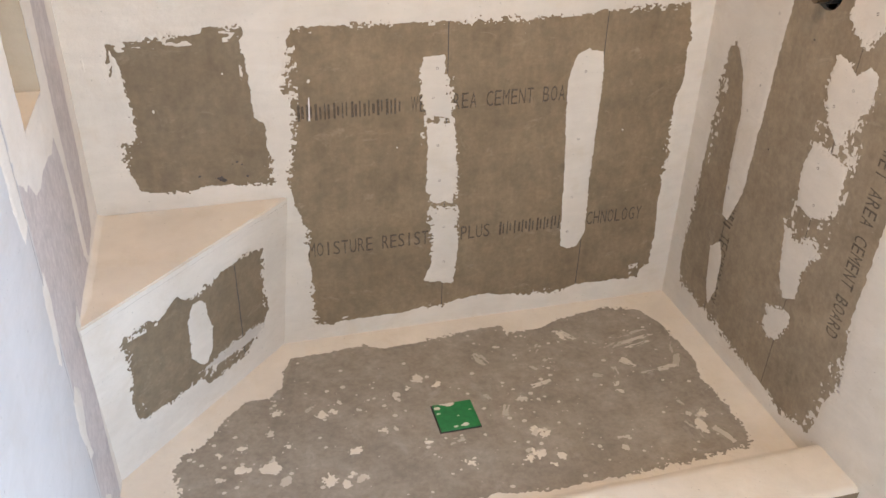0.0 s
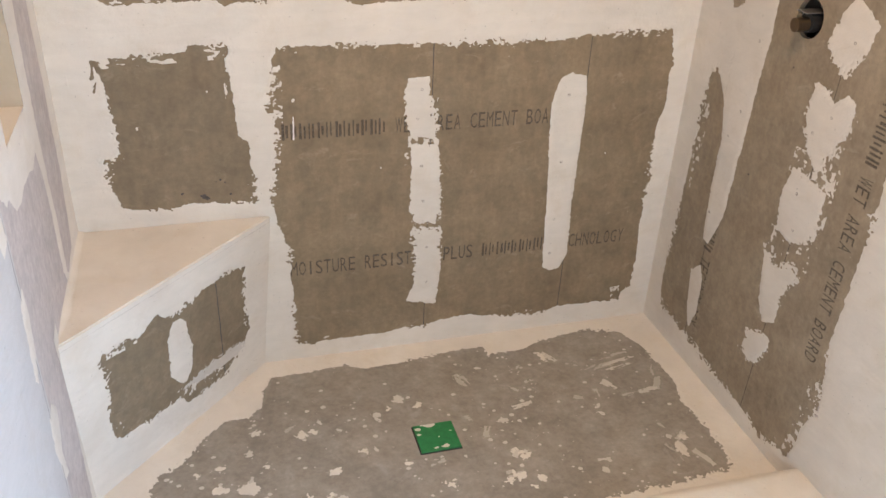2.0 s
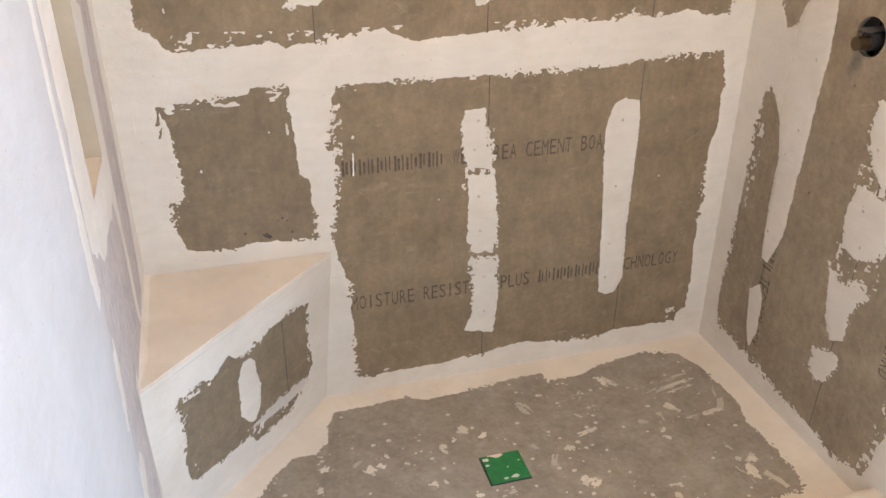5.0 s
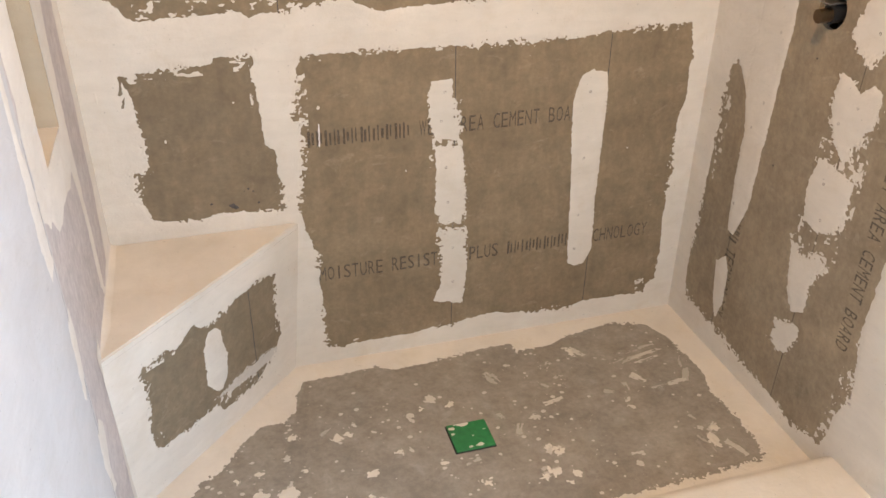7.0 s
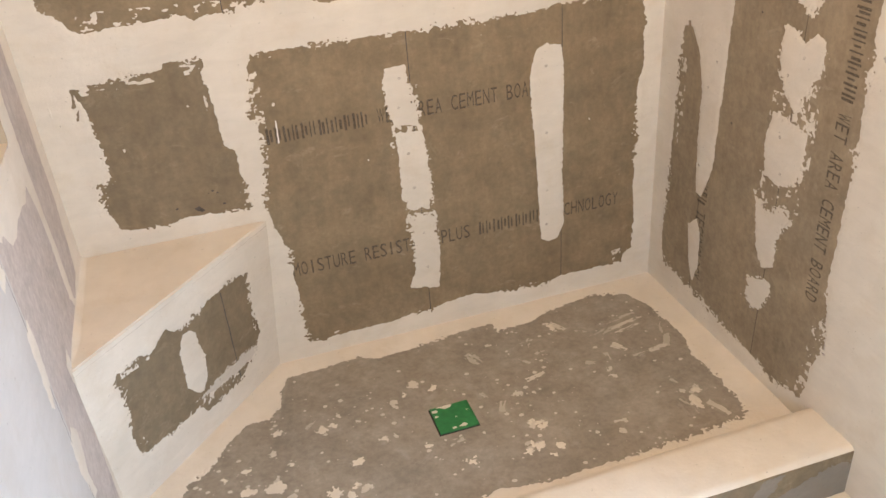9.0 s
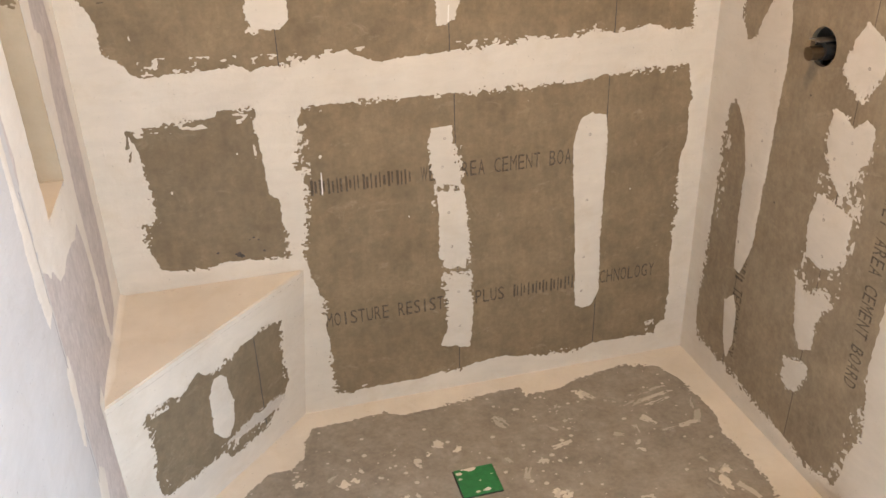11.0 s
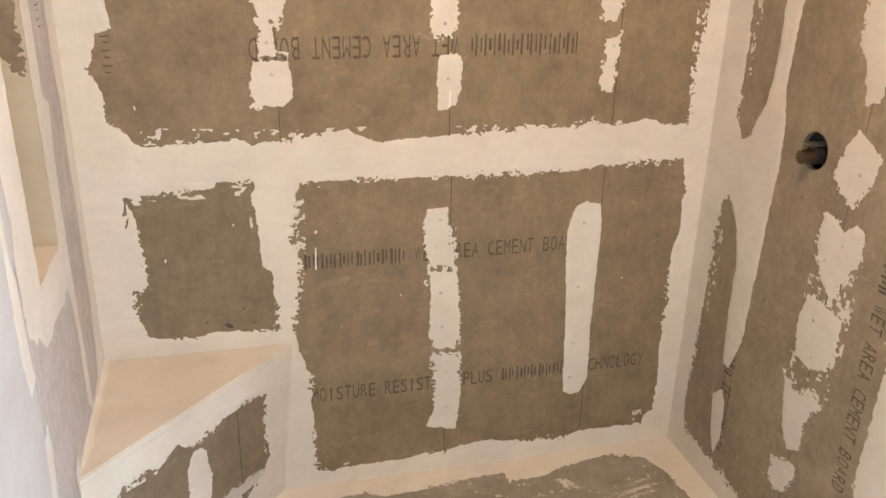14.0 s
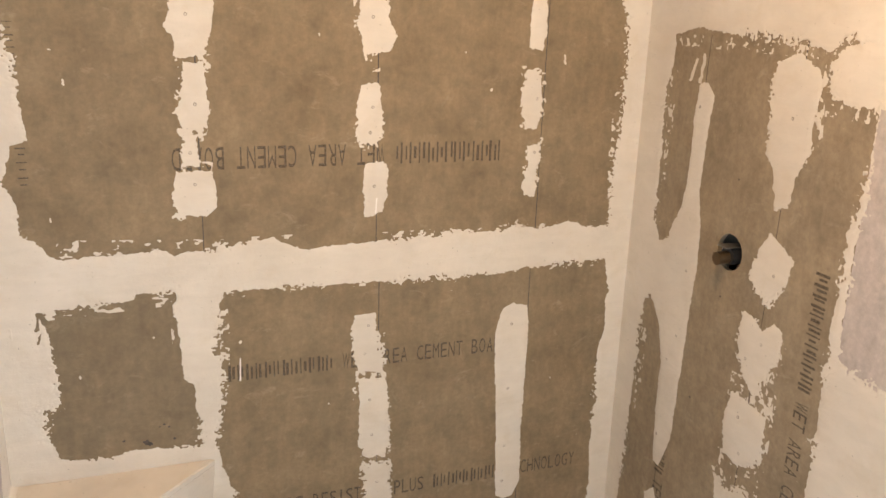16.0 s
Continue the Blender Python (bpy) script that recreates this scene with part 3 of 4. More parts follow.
patches(RIGHT, wall_right, [
    [(-0.229, 1.37), (-0.26, 1.375), (-0.286, 1.348), (-0.277, 1.231), (-0.273, 1.123), (-0.292, 1.045), (-0.299, 0.95), (-0.291, 0.876), (-0.285, 0.726),
     (-0.278, 0.569), (-0.272, 0.47), (-0.238, 0.377), (-0.211, 0.378), (-0.197, 0.529), (-0.199, 0.659), (-0.166, 0.771), (-0.169, 0.895), (-0.174, 1.0),
     (-0.209, 1.067), (-0.221, 1.126), (-0.225, 1.222), (-0.221, 1.302)],
    [(-0.19, 0.272), (-0.227, 0.305), (-0.248, 0.274), (-0.251, 0.169), (-0.234, 0.102), (-0.206, 0.157)]], 400, "long tapering white mud strip", speck=0.002, rag=0.004)
patches(RIGHT, wall_right, [
    [(-0.478, 1.437), (-0.537, 1.461), (-0.597, 1.425), (-0.607, 1.394), (-0.595, 1.328), (-0.599, 1.273), (-0.577, 1.23), (-0.562, 1.151), (-0.524, 1.136),
     (-0.506, 1.222), (-0.474, 1.252), (-0.474, 1.334), (-0.465, 1.402)],
    [(-0.613, 1.447), (-0.649, 1.475), (-0.734, 1.5), (-0.78, 1.49), (-0.78, 1.38), (-0.671, 1.37), (-0.624, 1.385)],
    [(-0.524, 1.091), (-0.6, 1.048), (-0.587, 0.989), (-0.548, 0.932), (-0.508, 0.956), (-0.476, 0.978), (-0.498, 1.049)]], 440, SPOTS_LABEL, speck=0.009)
patches(RIGHT, wall_right, [
    [(-0.473, 0.898), (-0.519, 0.895), (-0.54, 0.875), (-0.572, 0.902), (-0.6, 0.894), (-0.601, 0.843), (-0.587, 0.786), (-0.537, 0.722), (-0.495, 0.758), (-0.468, 0.829)],
    [(-0.472, 0.706), (-0.537, 0.7), (-0.588, 0.693), (-0.595, 0.615), (-0.586, 0.568), (-0.516, 0.535), (-0.469, 0.546), (-0.458, 0.627)],
    [(-0.447, 0.493), (-0.496, 0.463), (-0.551, 0.498), (-0.58, 0.475), (-0.548, 0.414), (-0.544, 0.334), (-0.505, 0.312), (-0.473, 0.359), (-0.463, 0.432)],
    [(-0.458, 0.26), (-0.542, 0.293), (-0.55, 0.256), (-0.509, 0.18), (-0.458, 0.199)]], 480, SPOTS_LABEL, speck=0.0125, rag=0.005)
for i, (poly, cover) in enumerate((
        ([(-0.465, 0.75), (-0.6, 0.76), (-0.61, 0.69), (-0.46, 0.69)], 0.0), ([(-0.45, 0.55), (-0.6, 0.575), (-0.6, 0.48), (-0.45, 0.48)], -0.27),
        ([(-0.585, 0.88), (-0.615, 0.87), (-0.608, 0.57), (-0.58, 0.57)], -0.12), ([(-0.13, 1.478), (-0.6, 1.478), (-0.6, 1.45), (-0.13, 1.45)], -0.12),
        ([(-0.085, 0.48), (-0.12, 0.48), (-0.125, 0.72), (-0.1, 0.72)], -0.1), ([(-0.68, 0.06), (-0.735, 0.12), (-0.744, 0.3), (-0.705, 0.3), (-0.69, 0.15)], -0.02),
        ([(-0.6, 1.48), (-0.66, 1.48), (-0.625, 1.39), (-0.6, 1.39)], 0.02), ([(-0.62, 1.37), (-0.744, 1.375), (-0.744, 1.345), (-0.62, 1.345)], -0.06),
        ([(-0.12, 1.05), (-0.14, 1.05), (-0.14, 1.4), (-0.11, 1.38)], -0.08), ([(-0.59, 1.24), (-0.625, 1.3), (-0.615, 1.38), (-0.59, 1.38)], -0.02),
        ([(-0.465, 0.38), (-0.59, 0.5), (-0.57, 0.5), (-0.455, 0.47)], -0.05), ([(-0.07, 0.08), (-0.3, 0.07), (-0.3, 0.085), (-0.08, 0.11)], -0.05))):
    torn(RIGHT, wall_right, poly, 3000 + 7 * i, cover)
stroke(RIGHT, wall_right, "pencil_line", -0.512, 0.03, -0.552, 1.49)
stroke(RIGHT, wall_right, "pencil_line", -0.222, 0.06, -0.252, 1.48)
board_print(RIGHT, wall_right, (-0.662, 1.049), (0, -1), (-1, 0), 1, 0.0214, 0.037)
board_print(RIGHT, wall_right, (-0.222, 1.055), (0, -1), (-1, 0), 2, 0.0212)

# left wall: lilac drywall with a tall niche, running on past the curb
NY0, NY1, NZ0, NZ1, ND = -0.487, -0.292, 0.872, 1.55, 0.092
wall_left = structure("wall_left", box(XL - 0.14, XL - 0.1, -3.4, 0.0, ZF, 2.45), PAINT, "lilac drywall wall skimmed with white mud", "wall")
bm = bmesh.new()
for y0, y1, z0, z1 in ((-3.4, NY0, ZF, 2.45), (NY1, 0, ZF, 2.45), (NY0, NY1, ZF, NZ0), (NY0, NY1, NZ1, 2.45)):
    bm.faces.new([bm.verts.new((XL, y, z)) for y, z in ((y0, z0), (y1, z0), (y1, z1), (y0, z1))])
part("drywall_sheet", bm, DRYWALL, wall_left, "bare lilac drywall")
niche = part("niche_lining", box(XL - ND - 0.01, XL - ND, NY0 - 0.012, NY1 + 0.012, NZ0 - 0.012, NZ1 + 0.012), COMPOUND, wall_left, "white mudded recessed niche")
part("niche_jamb", box(XL - ND, XL - 0.0005, NY1, NY1 + 0.012, NZ0, NZ1), BOARD, niche)
part("niche_jamb", box(XL - ND, XL - 0.0005, NY0 - 0.012, NY0, NZ0, NZ1), COMPOUND, niche)
part("niche_sill", box(XL - ND, XL - 0.0005, NY0 - 0.012, NY1 + 0.012, NZ0 - 0.012, NZ0), COMPOUND, niche)
part("niche_head", box(XL - ND, XL - 0.0005, NY0 - 0.012, NY1 + 0.012, NZ1, NZ1 + 0.012), COMPOUND, niche)
JAMB = Plane((0, NY1, 0), (1, 0, 0), (0, 0, 1), (0, -1, 0))
mud("joint_compound", JAMB, (XL - ND, XL, NZ0, NZ1), niche, cut=[[(XL - 0.075, 1.215), (XL - 0.04, 1.225), (XL - 0.02, 1.19), (XL - 0.008, 1.2), (XL - 0.01, 1.5), (XL - 0.08, 1.5)]],
    seed=520, cell=0.003, speck=0.012, label="mud on the niche's side, tan shade in its colour", mat=JAMBSHADE)
L_STRIP = [(-0.24, 1.8), (-0.06, 1.8), (-0.08, 1.226), (-0.078, 1.16), (-0.061, 1.09), (-0.072, 0.96), (-0.062, 0.845), (-0.07, 0.72), (-0.066, 0.65), (-0.09, 0.545),
           (-0.112, 0.48), (-0.2, 0.464), (-0.215, 0.471), (-0.212, 0.541), (-0.21, 0.614), (-0.218, 0.7), (-0.22, 0.79), (-0.214, 0.93), (-0.204, 1.03), (-0.175, 1.12),
           (-0.225, 1.145), (-0.22, 1.246)]
L_LOW = [(-0.28, 0.778), (-0.255, 0.7), (-0.25, 0.62), (-0.255, 0.5), (-0.235, 0.46), (-0.42, 0.45), (-0.445, 0.4), (-0.45, 0.27), (-0.455, 0.0), (-0.64, 0.0), (-0.63, 0.439),
         (-0.63, 0.686), (-0.618, 0.842), (-0.57, 0.806), (-0.552, 0.809), (-0.519, 0.77), (-0.47, 0.764), (-0.43, 0.777), (-0.36, 0.772), (-0.323, 0.762)]
L_THIN = [(-0.605, 1.6), (-0.601, 1.168), (-0.606, 1.093), (-0.596, 1.027), (-0.612, 0.985), (-0.635, 1.013), (-0.641, 1.078), (-0.635, 1.6)]
NICHE = [(NY0, NZ0), (NY1, NZ0), (NY1, NZ1), (NY0, NZ1)]
mud("joint_compound", LEFT, (-0.634, 0, 0.0, 1.75), wall_left, cut=[L_STRIP, L_LOW, L_THIN], seed=560, cell=0.0045, speck=0.004, rag=0.004,
    extra=lambda u, v: np.minimum(9.0, -inside_distance(u, v, NICHE)), label="white mud skimmed over the drywall")
patches(LEFT, wall_left, [
    [(-0.672, 1.3), (-0.672, 1.097), (-0.671, 0.992), (-0.684, 0.906), (-0.683, 0.828), (-0.664, 0.76), (-0.623, 0.773), (-0.625, 0.836), (-0.628, 0.936), (-0.643, 0.98), (-0.64, 1.3)],
    [(-0.61, 0.678), (-0.64, 0.668), (-0.656, 0.59), (-0.662, 0.525), (-0.645, 0.51), (-0.616, 0.558), (-0.602, 0.63)],
    [(-0.6, 0.429), (-0.638, 0.421), (-0.65, 0.353), (-0.626, 0.267), (-0.592, 0.256), (-0.604, 0.311), (-0.576, 0.369), (-0.573, 0.4)],
    [(-0.437, 0.49), (-0.476, 0.478), (-0.47, 0.434), (-0.457, 0.404), (-0.44, 0.416), (-0.435, 0.458)],
    [(-0.581, 0.131), (-0.62, 0.14), (-0.612, 0.02), (-0.57, 0.02), (-0.545, 0.094)]], 600, "white mud daub", speck=0.002, rag=0.003, base=0.0017)
stroke(LEFT, wall_left, "pencil_line", -0.632, 0.1, -0.629, 0.985, 0.0018, h=0.0022)
print_bars(LEFT, wall_left, 3, (-0.17, 1.33), (0, -1), (1, 0), 0.026, 0.03, 0.0025)
mud("skim_coat", LEFT, (-3.2, -0.618, ZF, 2.4), wall_left, seed=620, cell=0.02, trowel=0.001, label="thin pale skim coat", mat=SKIM)

# shower pan, curb and bathroom floor
floor = structure("floor", box(XL, 2.5, -3.4, YC, ZF - 0.05, ZF), CREAM, "pale dusty bathroom subfloor beyond the curb", "floor")
pan = structure("shower_floor", box(XL, XR, -0.75, 0, -0.06, 0), PAN, "grey mortar shower pan splashed with white mud", "shower floor")
GREY_PATCH = [(-0.03, -0.072), (0.172, -0.06), (0.21, -0.085), (0.336, -0.08), (0.473, -0.059), (0.573, -0.064), (0.569, -0.1), (0.68, -0.095), (0.745, -0.068), (0.9, -0.045),
              (0.99, -0.077), (1.02, -0.147), (1.032, -0.246), (1.034, -0.337), (1.012, -0.405), (1.026, -0.522), (1.018, -0.625), (0.996, -0.66), (0.9, -0.667), (0.72, -0.673),
              (0.47, -0.675), (0.35, -0.652), (0.268, -0.681), (0.24, -0.71), (0.0, -0.7), (-0.3, -0.69), (-0.317, -0.5), (-0.33, -0.42), (-0.317, -0.375), (-0.252, -0.334),
              (-0.21, -0.265), (-0.152, -0.215), (-0.1, -0.217), (-0.063, -0.169), (-0.055, -0.12)]
mud("joint_compound", FLOOR, (XL, XR, -0.72, 0), pan, cut=[GREY_PATCH], seed=710, cell=0.0023, speck=0.012, rag=0.006, label="white mud border round the pan")

LOBE = [(-0.182, -0.086), (-0.157, -0.194), (-0.138, -0.215), (-0.112, -0.217), (-0.089, -0.201), (-0.067, -0.173), (-0.06, -0.152), (-0.081, -0.124), (-0.066, -0.105), (-0.072, -0.057)]
patches(FLOOR, pan, [LOBE], 730, "rounded daub of white mud by the bench", speck=0.003, rag=0.003)

curb = structure("shower_curb", bmesh.new(), COMPOUND, "low curb with a white mudded top and brown face", "curb")
profile = [(-0.688, 0.001), (-0.706, 0.006), (-0.722, 0.022), (-0.735, 0.05), (-0.745, 0.06), (-0.76, 0.063), (-0.872, 0.065), (-0.882, 0.063), (YC + 0.001, 0.055)]
bm = bmesh.new()
n = 60
rows = []
for i in range(n + 1):
    x = XL + (XR - XL) * i / n
    rows.append([bm.verts.new((x, y + 0.002 * noise.noise(Vector((x * 9, y * 20, 0))), z + 0.0015 * noise.noise(Vector((x * 12, y * 30, 4))))) for y, z in profile])
for a, b in zip(rows, rows[1:]):
    for k in range(len(profile) - 1):
        bm.faces.new((a[k], a[k + 1], b[k + 1], b[k]))
part("curb_top", bm, COMPOUND, curb, "smooth white mud over the curb", smooth=True)
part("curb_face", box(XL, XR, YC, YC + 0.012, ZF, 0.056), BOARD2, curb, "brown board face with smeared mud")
part("curb_core", box(XL, XR, YC + 0.013, -0.757, ZF, 0.05), DARK, curb)
mud("mud_smear", CURB, (0.0, XR, ZF, 0.058), curb, add=[
    [(0.2, -0.06), (0.5, 0.03), (0.60, 0.035), (0.68, 0.05), (0.7, 0.03), (0.79, 0.035), (0.82, 0.01), (0.86, -0.005), (0.82, -0.04), (0.7, -0.07), (0.2, -0.07)],
    [(0.88, 0.045), (0.93, 0.05), (0.9, 0.0), (0.87, -0.03), (0.95, -0.005), (1.05, 0.03), (1.11, 0.035), (1.11, -0.07), (0.8, -0.07), (0.82, -0.045), (0.86, 0.02)]],
    seed=760, cell=0.003, speck=0.008, label="thin grey mud smear", mat=GREYMUD)

# drain cover
drain = tagged(new("drain_cover", mesh_from(box(0.291, 0.392, -0.44, -0.344, -0.004, 0.0045, bevel=0.0015), "drain_cover", GREEN)),
               "square green plastic drain cover speckled with mud", "drain cover")
part("drain_gap", box(0.2875, 0.393, -0.4435, -0.3432, -0.002, 0.0008), BLACK, drain, "dark gap round the cover")
DRAIN = Plane((0, 0, 0.0045), (1, 0, 0), (0, 1, 0), (0, 0, 1))
for i, (x, y, r) in enumerate(((0.30, -0.36, 0.008), (0.335, -0.349, 0.011), (0.316, -0.347, 0.006), (0.353, -0.43, 0.007), (0.38, -0.38, 0.004), (0.33, -0.432, 0.006), (0.3, -0.378, 0.004), (0.345, -0.395, 0.003))):
    poly = [(x + r * math.cos(a) * 1.3, y + r * math.sin(a) * 0.8) for a in (0, 1.05, 2.1, 3.14, 4.2, 5.2)]
    mud("mud_fleck", DRAIN, (max(x - 0.03, 0.293), min(x + 0.03, 0.39), max(y - 0.03, -0.438), min(y + 0.03, -0.346)), drain, [poly], seed=800 + i, cell=0.002, rag=0.003, speck=0.003, thick=0.0008)

# mud splashes on the pan
SPLASH_A = ((0.28, -0.23, 0.018, 0.016), (0.33, -0.26, 0.012, 0.013), (0.25, -0.26, 0.007, 0.009), (0.21, -0.28, 0.007, 0.009), (0.05, -0.3, 0.008, 0.008),
            (0.02, -0.31, 0.011, 0.01), (0.11, -0.31, 0.006, 0.006), (-0.09, -0.28, 0.008, 0.008), (0.16, -0.4, 0.014, 0.01), (0.19, -0.4, 0.008, 0.008),
            (-0.23, -0.39, 0.01, 0.009), (-0.18, -0.38, 0.008, 0.009), (-0.11, -0.43, 0.007, 0.009), (-0.18, -0.45, 0.013, 0.01), (-0.12, -0.46, 0.026, 0.017),
            (-0.09, -0.51, 0.011, 0.01), (0.01, -0.53, 0.014, 0.015), (0.06, -0.52, 0.006, 0.014), (0.08, -0.54, 0.011, 0.012), (0.04, -0.55, 0.006, 0.012))
SPLASH_B = ((0.08, -0.45, 0.013, 0.005), (-0.23, -0.47, 0.01, 0.007), (-0.07, -0.4, 0.008, 0.006), (0.33, -0.55, 0.011, 0.007), (-0.11, -0.35, 0.007, 0.006),
            (0.25, -0.46, 0.007, 0.006), (0.72, -0.14, 0.01, 0.021), (0.52, -0.37, 0.009, 0.009), (0.5, -0.56, 0.019, 0.015), (0.55, -0.58, 0.008, 0.008),
            (0.71, -0.59, 0.009, 0.009), (0.51, -0.48, 0.008, 0.008), (0.53, -0.5, 0.008, 0.012), (0.54, -0.49, 0.007, 0.008), (0.92, -0.57, 0.011, 0.025),
            (0.95, -0.53, 0.011, 0.009), (0.78, -0.4, 0.009, 0.007), (0.52, -0.6, 0.005, 0.007), (0.47, -0.57, 0.008, 0.007), (0.91, -0.52, 0.006, 0.006))
SMEARS = ((0.452, -0.165, 0.476, -0.218, 0.032, 0.02), (0.563, -0.329, 0.62, -0.318, 0.014, 0.2), (0.722, -0.125, 0.75, -0.17, 0.02, 0.15), (0.77, -0.186, 0.802, -0.2, 0.012, 0.05),
          (0.81, -0.305, 0.806, -0.34, 0.024, 0.05), (0.784, -0.362, 0.78, -0.38, 0.018, 0.15), (0.838, -0.282, 0.866, -0.318, 0.022, 0.22), (0.862, -0.246, 0.955, -0.224, 0.013, 0.2),
          (0.87, -0.218, 0.978, -0.198, 0.012, 0.12), (0.87, -0.19, 0.965, -0.172, 0.009, -0.05), (0.82, -0.235, 0.93, -0.205, 0.03, -0.22), (0.868, -0.348, 0.93, -0.348, 0.012, 0.0),
          (0.92, -0.346, 0.985, -0.338, 0.018, 0.18), (0.975, -0.345, 1.006, -0.285, 0.016, 0.02), (0.99, -0.29, 1.01, -0.24, 0.008, 0.0), (0.948, -0.578, 0.974, -0.636, 0.018, 0.25),
          (0.957, -0.512, 0.93, -0.535, 0.013, 0.1), (0.932, -0.53, 0.922, -0.575, 0.016, -0.02), (0.888, -0.545, 0.902, -0.608, 0.012, -0.02), (0.905, -0.47, 0.915, -0.49, 0.01, 0.0),
          (0.7, -0.558, 0.73, -0.562, 0.009, 0.15), (0.725, -0.556, 0.715, -0.582, 0.008, 0.1), (0.46, -0.42, 0.478, -0.38, 0.024, 0.05), (0.505, -0.5, 0.522, -0.482, 0.015, 0.2),
          (0.47, -0.555, 0.512, -0.55, 0.026, 0.05), (0.6, -0.27, 0.57, -0.232, 0.012, -0.1), (0.62, -0.185, 0.645, -0.17, 0.024, -0.02), (-0.02, -0.29, 0.01, -0.268, 0.01, 0.0),
          (0.63, -0.24, 0.67, -0.225, 0.01, -0.1), (0.74, -0.32, 0.765, -0.335, 0.022, -0.12), (0.44, -0.33, 0.45, -0.36, 0.02, -0.2), (0.3, -0.48, 0.34, -0.47, 0.016, -0.15))


def blob(x, y, a, b, turn=0.0):
    c, s = math.cos(radians(turn)), math.sin(radians(turn))
    return [(x + a * math.cos(t) * c - b * math.sin(t) * s, y + a * math.cos(t) * s + b * math.sin(t) * c) for t in (2 * math.pi * k / 12 for k in range(12))]


for i, (x, y, a, b) in enumerate(SPLASH_A + SPLASH_B):
    p = blob(x, y, a, b, random.uniform(-20, 20))
    mud("mud_splash", FLOOR, around(p, 0.015), pan, [p], seed=900 + 7 * i, cell=0.0022, rag=0.013, speck=0.009, thick=0.001, mat=THINMUD if i % 3 == 0 else COMPOUND)
def smear(i, x0, y0, x1, y1, width, cover):
    """Mud dragged by a blade or a finger: streaks along the stroke that thin out at its end."""
    d, o = np.array((x1 - x0, y1 - y0)), np.array((x0, y0))
    long = float(np.hypot(*d))
    d /= long

    def field(u, v):
        a, b = (u - x0) * d[0] + (v - y0) * d[1], (v - y0) * d[0] - (u - x0) * d[1]
        b = b + 0.006 * value_noise(a, b, 0.03, 4100 + i) + 0.12 * a * (a - long) / long
        taper = width / 2 * np.clip(1.15 - 0.55 * a / long, 0.2, 1)
        edge = np.minimum(np.minimum(a, long - a), taper - np.abs(b))
        streak = 1.3 * value_noise(a * 0.16, b, 0.0042, 4200 + i) + 0.7 * value_noise(a * 0.6, b, 0.008, 4300 + i)
        return np.minimum(edge, 0.01 * (streak + cover + 0.25 * (1 - a / long)))
    mud("mud_smear", FLOOR, (min(x0, x1) - width, max(x0, x1) + width, min(y0, y1) - width, max(y0, y1) + width), pan, seed=1300 + 7 * i, cell=0.0017, rag=0.004, speck=0.001,
        thick=0.0005, base=0.0004, extra=field, mat=DUSTMUD if cover < 0.1 else THINMUD)


for i, row in enumerate(SMEARS):
    smear(i, *row)


def spatter(u, v):
    """Fine flecks, thicker in some places than in others."""
    rng = np.random.RandomState(5)
    d = np.full(u.shape, -1.0)
    for _ in range(1100):
        x, y, r = rng.uniform(-0.3, 1.02), rng.uniform(-0.67, -0.07), 0.0012 + 0.0055 * rng.rand() ** 4
        if value_noise(np.array([x]), np.array([y]), 0.12, 77)[0] + 0.5 < rng.rand() * 0.95:
            continue
        i0, j0 = np.searchsorted(u[:, 0], x - 0.03), np.searchsorted(v[0], y - 0.03)
        sl = (slice(i0, i0 + 26), slice(j0, j0 + 26))
        d[sl] = np.maximum(d[sl], r - np.hypot(u[sl] - x, (v[sl] - y) * 1.2))
    return d


mud("mud_spatter", FLOOR, (-0.32, 1.04, -0.69, -0.06), pan, seed=1500, cell=0.0024, rag=0.002, speck=0.0015, thick=0.0006, base=0.0005, extra=spatter,
    mat=THINMUD, label="fine pale mud flecks", kind="stuff")

# corner bench
bench = tagged(new("corner_bench"), "triangular corner bench with a white mudded seat", "bench")


def wedge(z0, z1, proud=0.0, rounding=0.0):
    bm = bmesh.new()
    rings = []
    for z in (z0, z1):
        off = LEAN(z) + proud
        p = (BP[0] + off / BN[0], 0.0, z)
        q = (XL, (off - BN[0] * (XL - BP[0])) / BN[1], z)
        rings.append([bm.verts.new(c) for c in (p, q, (XL, 0.0, z))])
    lo, hi = rings
    bm.faces.new(lo), bm.faces.new(hi)
    for k in range(3):
        bm.faces.new((lo[k], lo[(k + 1) % 3], hi[(k + 1) % 3], hi[k]))
    if rounding:
        bmesh.ops.bevel(bm, geom=[e for e in bm.edges if e.verts[0].co.z > z1 - 1e-4 and e.verts[1].co.z > z1 - 1e-4], offset=rounding, segments=4, affect="EDGES")
    return bm


part("seat", wedge(0.436, 0.452, 0.0014, 0.003), COMPOUND, bench, "smooth white mud seat")
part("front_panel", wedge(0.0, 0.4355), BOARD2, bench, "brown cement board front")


def fillet(points, reach):
    """A strip of mud dragged into an inner corner: the corner's line and, at each place, its two reaches."""
    bm, last = bmesh.new(), None
    for i, (c, a, b) in enumerate(points):
        c, a, b = Vector(c), Vector(a) * reach, Vector(b) * reach
        k = 1 + 0.25 * noise.noise(Vector((i * 0.7, 3.1, 0)))
        row = [bm.verts.new(c + a * k), bm.verts.new(c + (a + b) * 0.3), bm.verts.new(c + b * k)]
        if last:
            for m in (0, 1):
                bm.faces.new((last[m], last[m + 1], row[m + 1], row[m]))
        last = row
    return bm


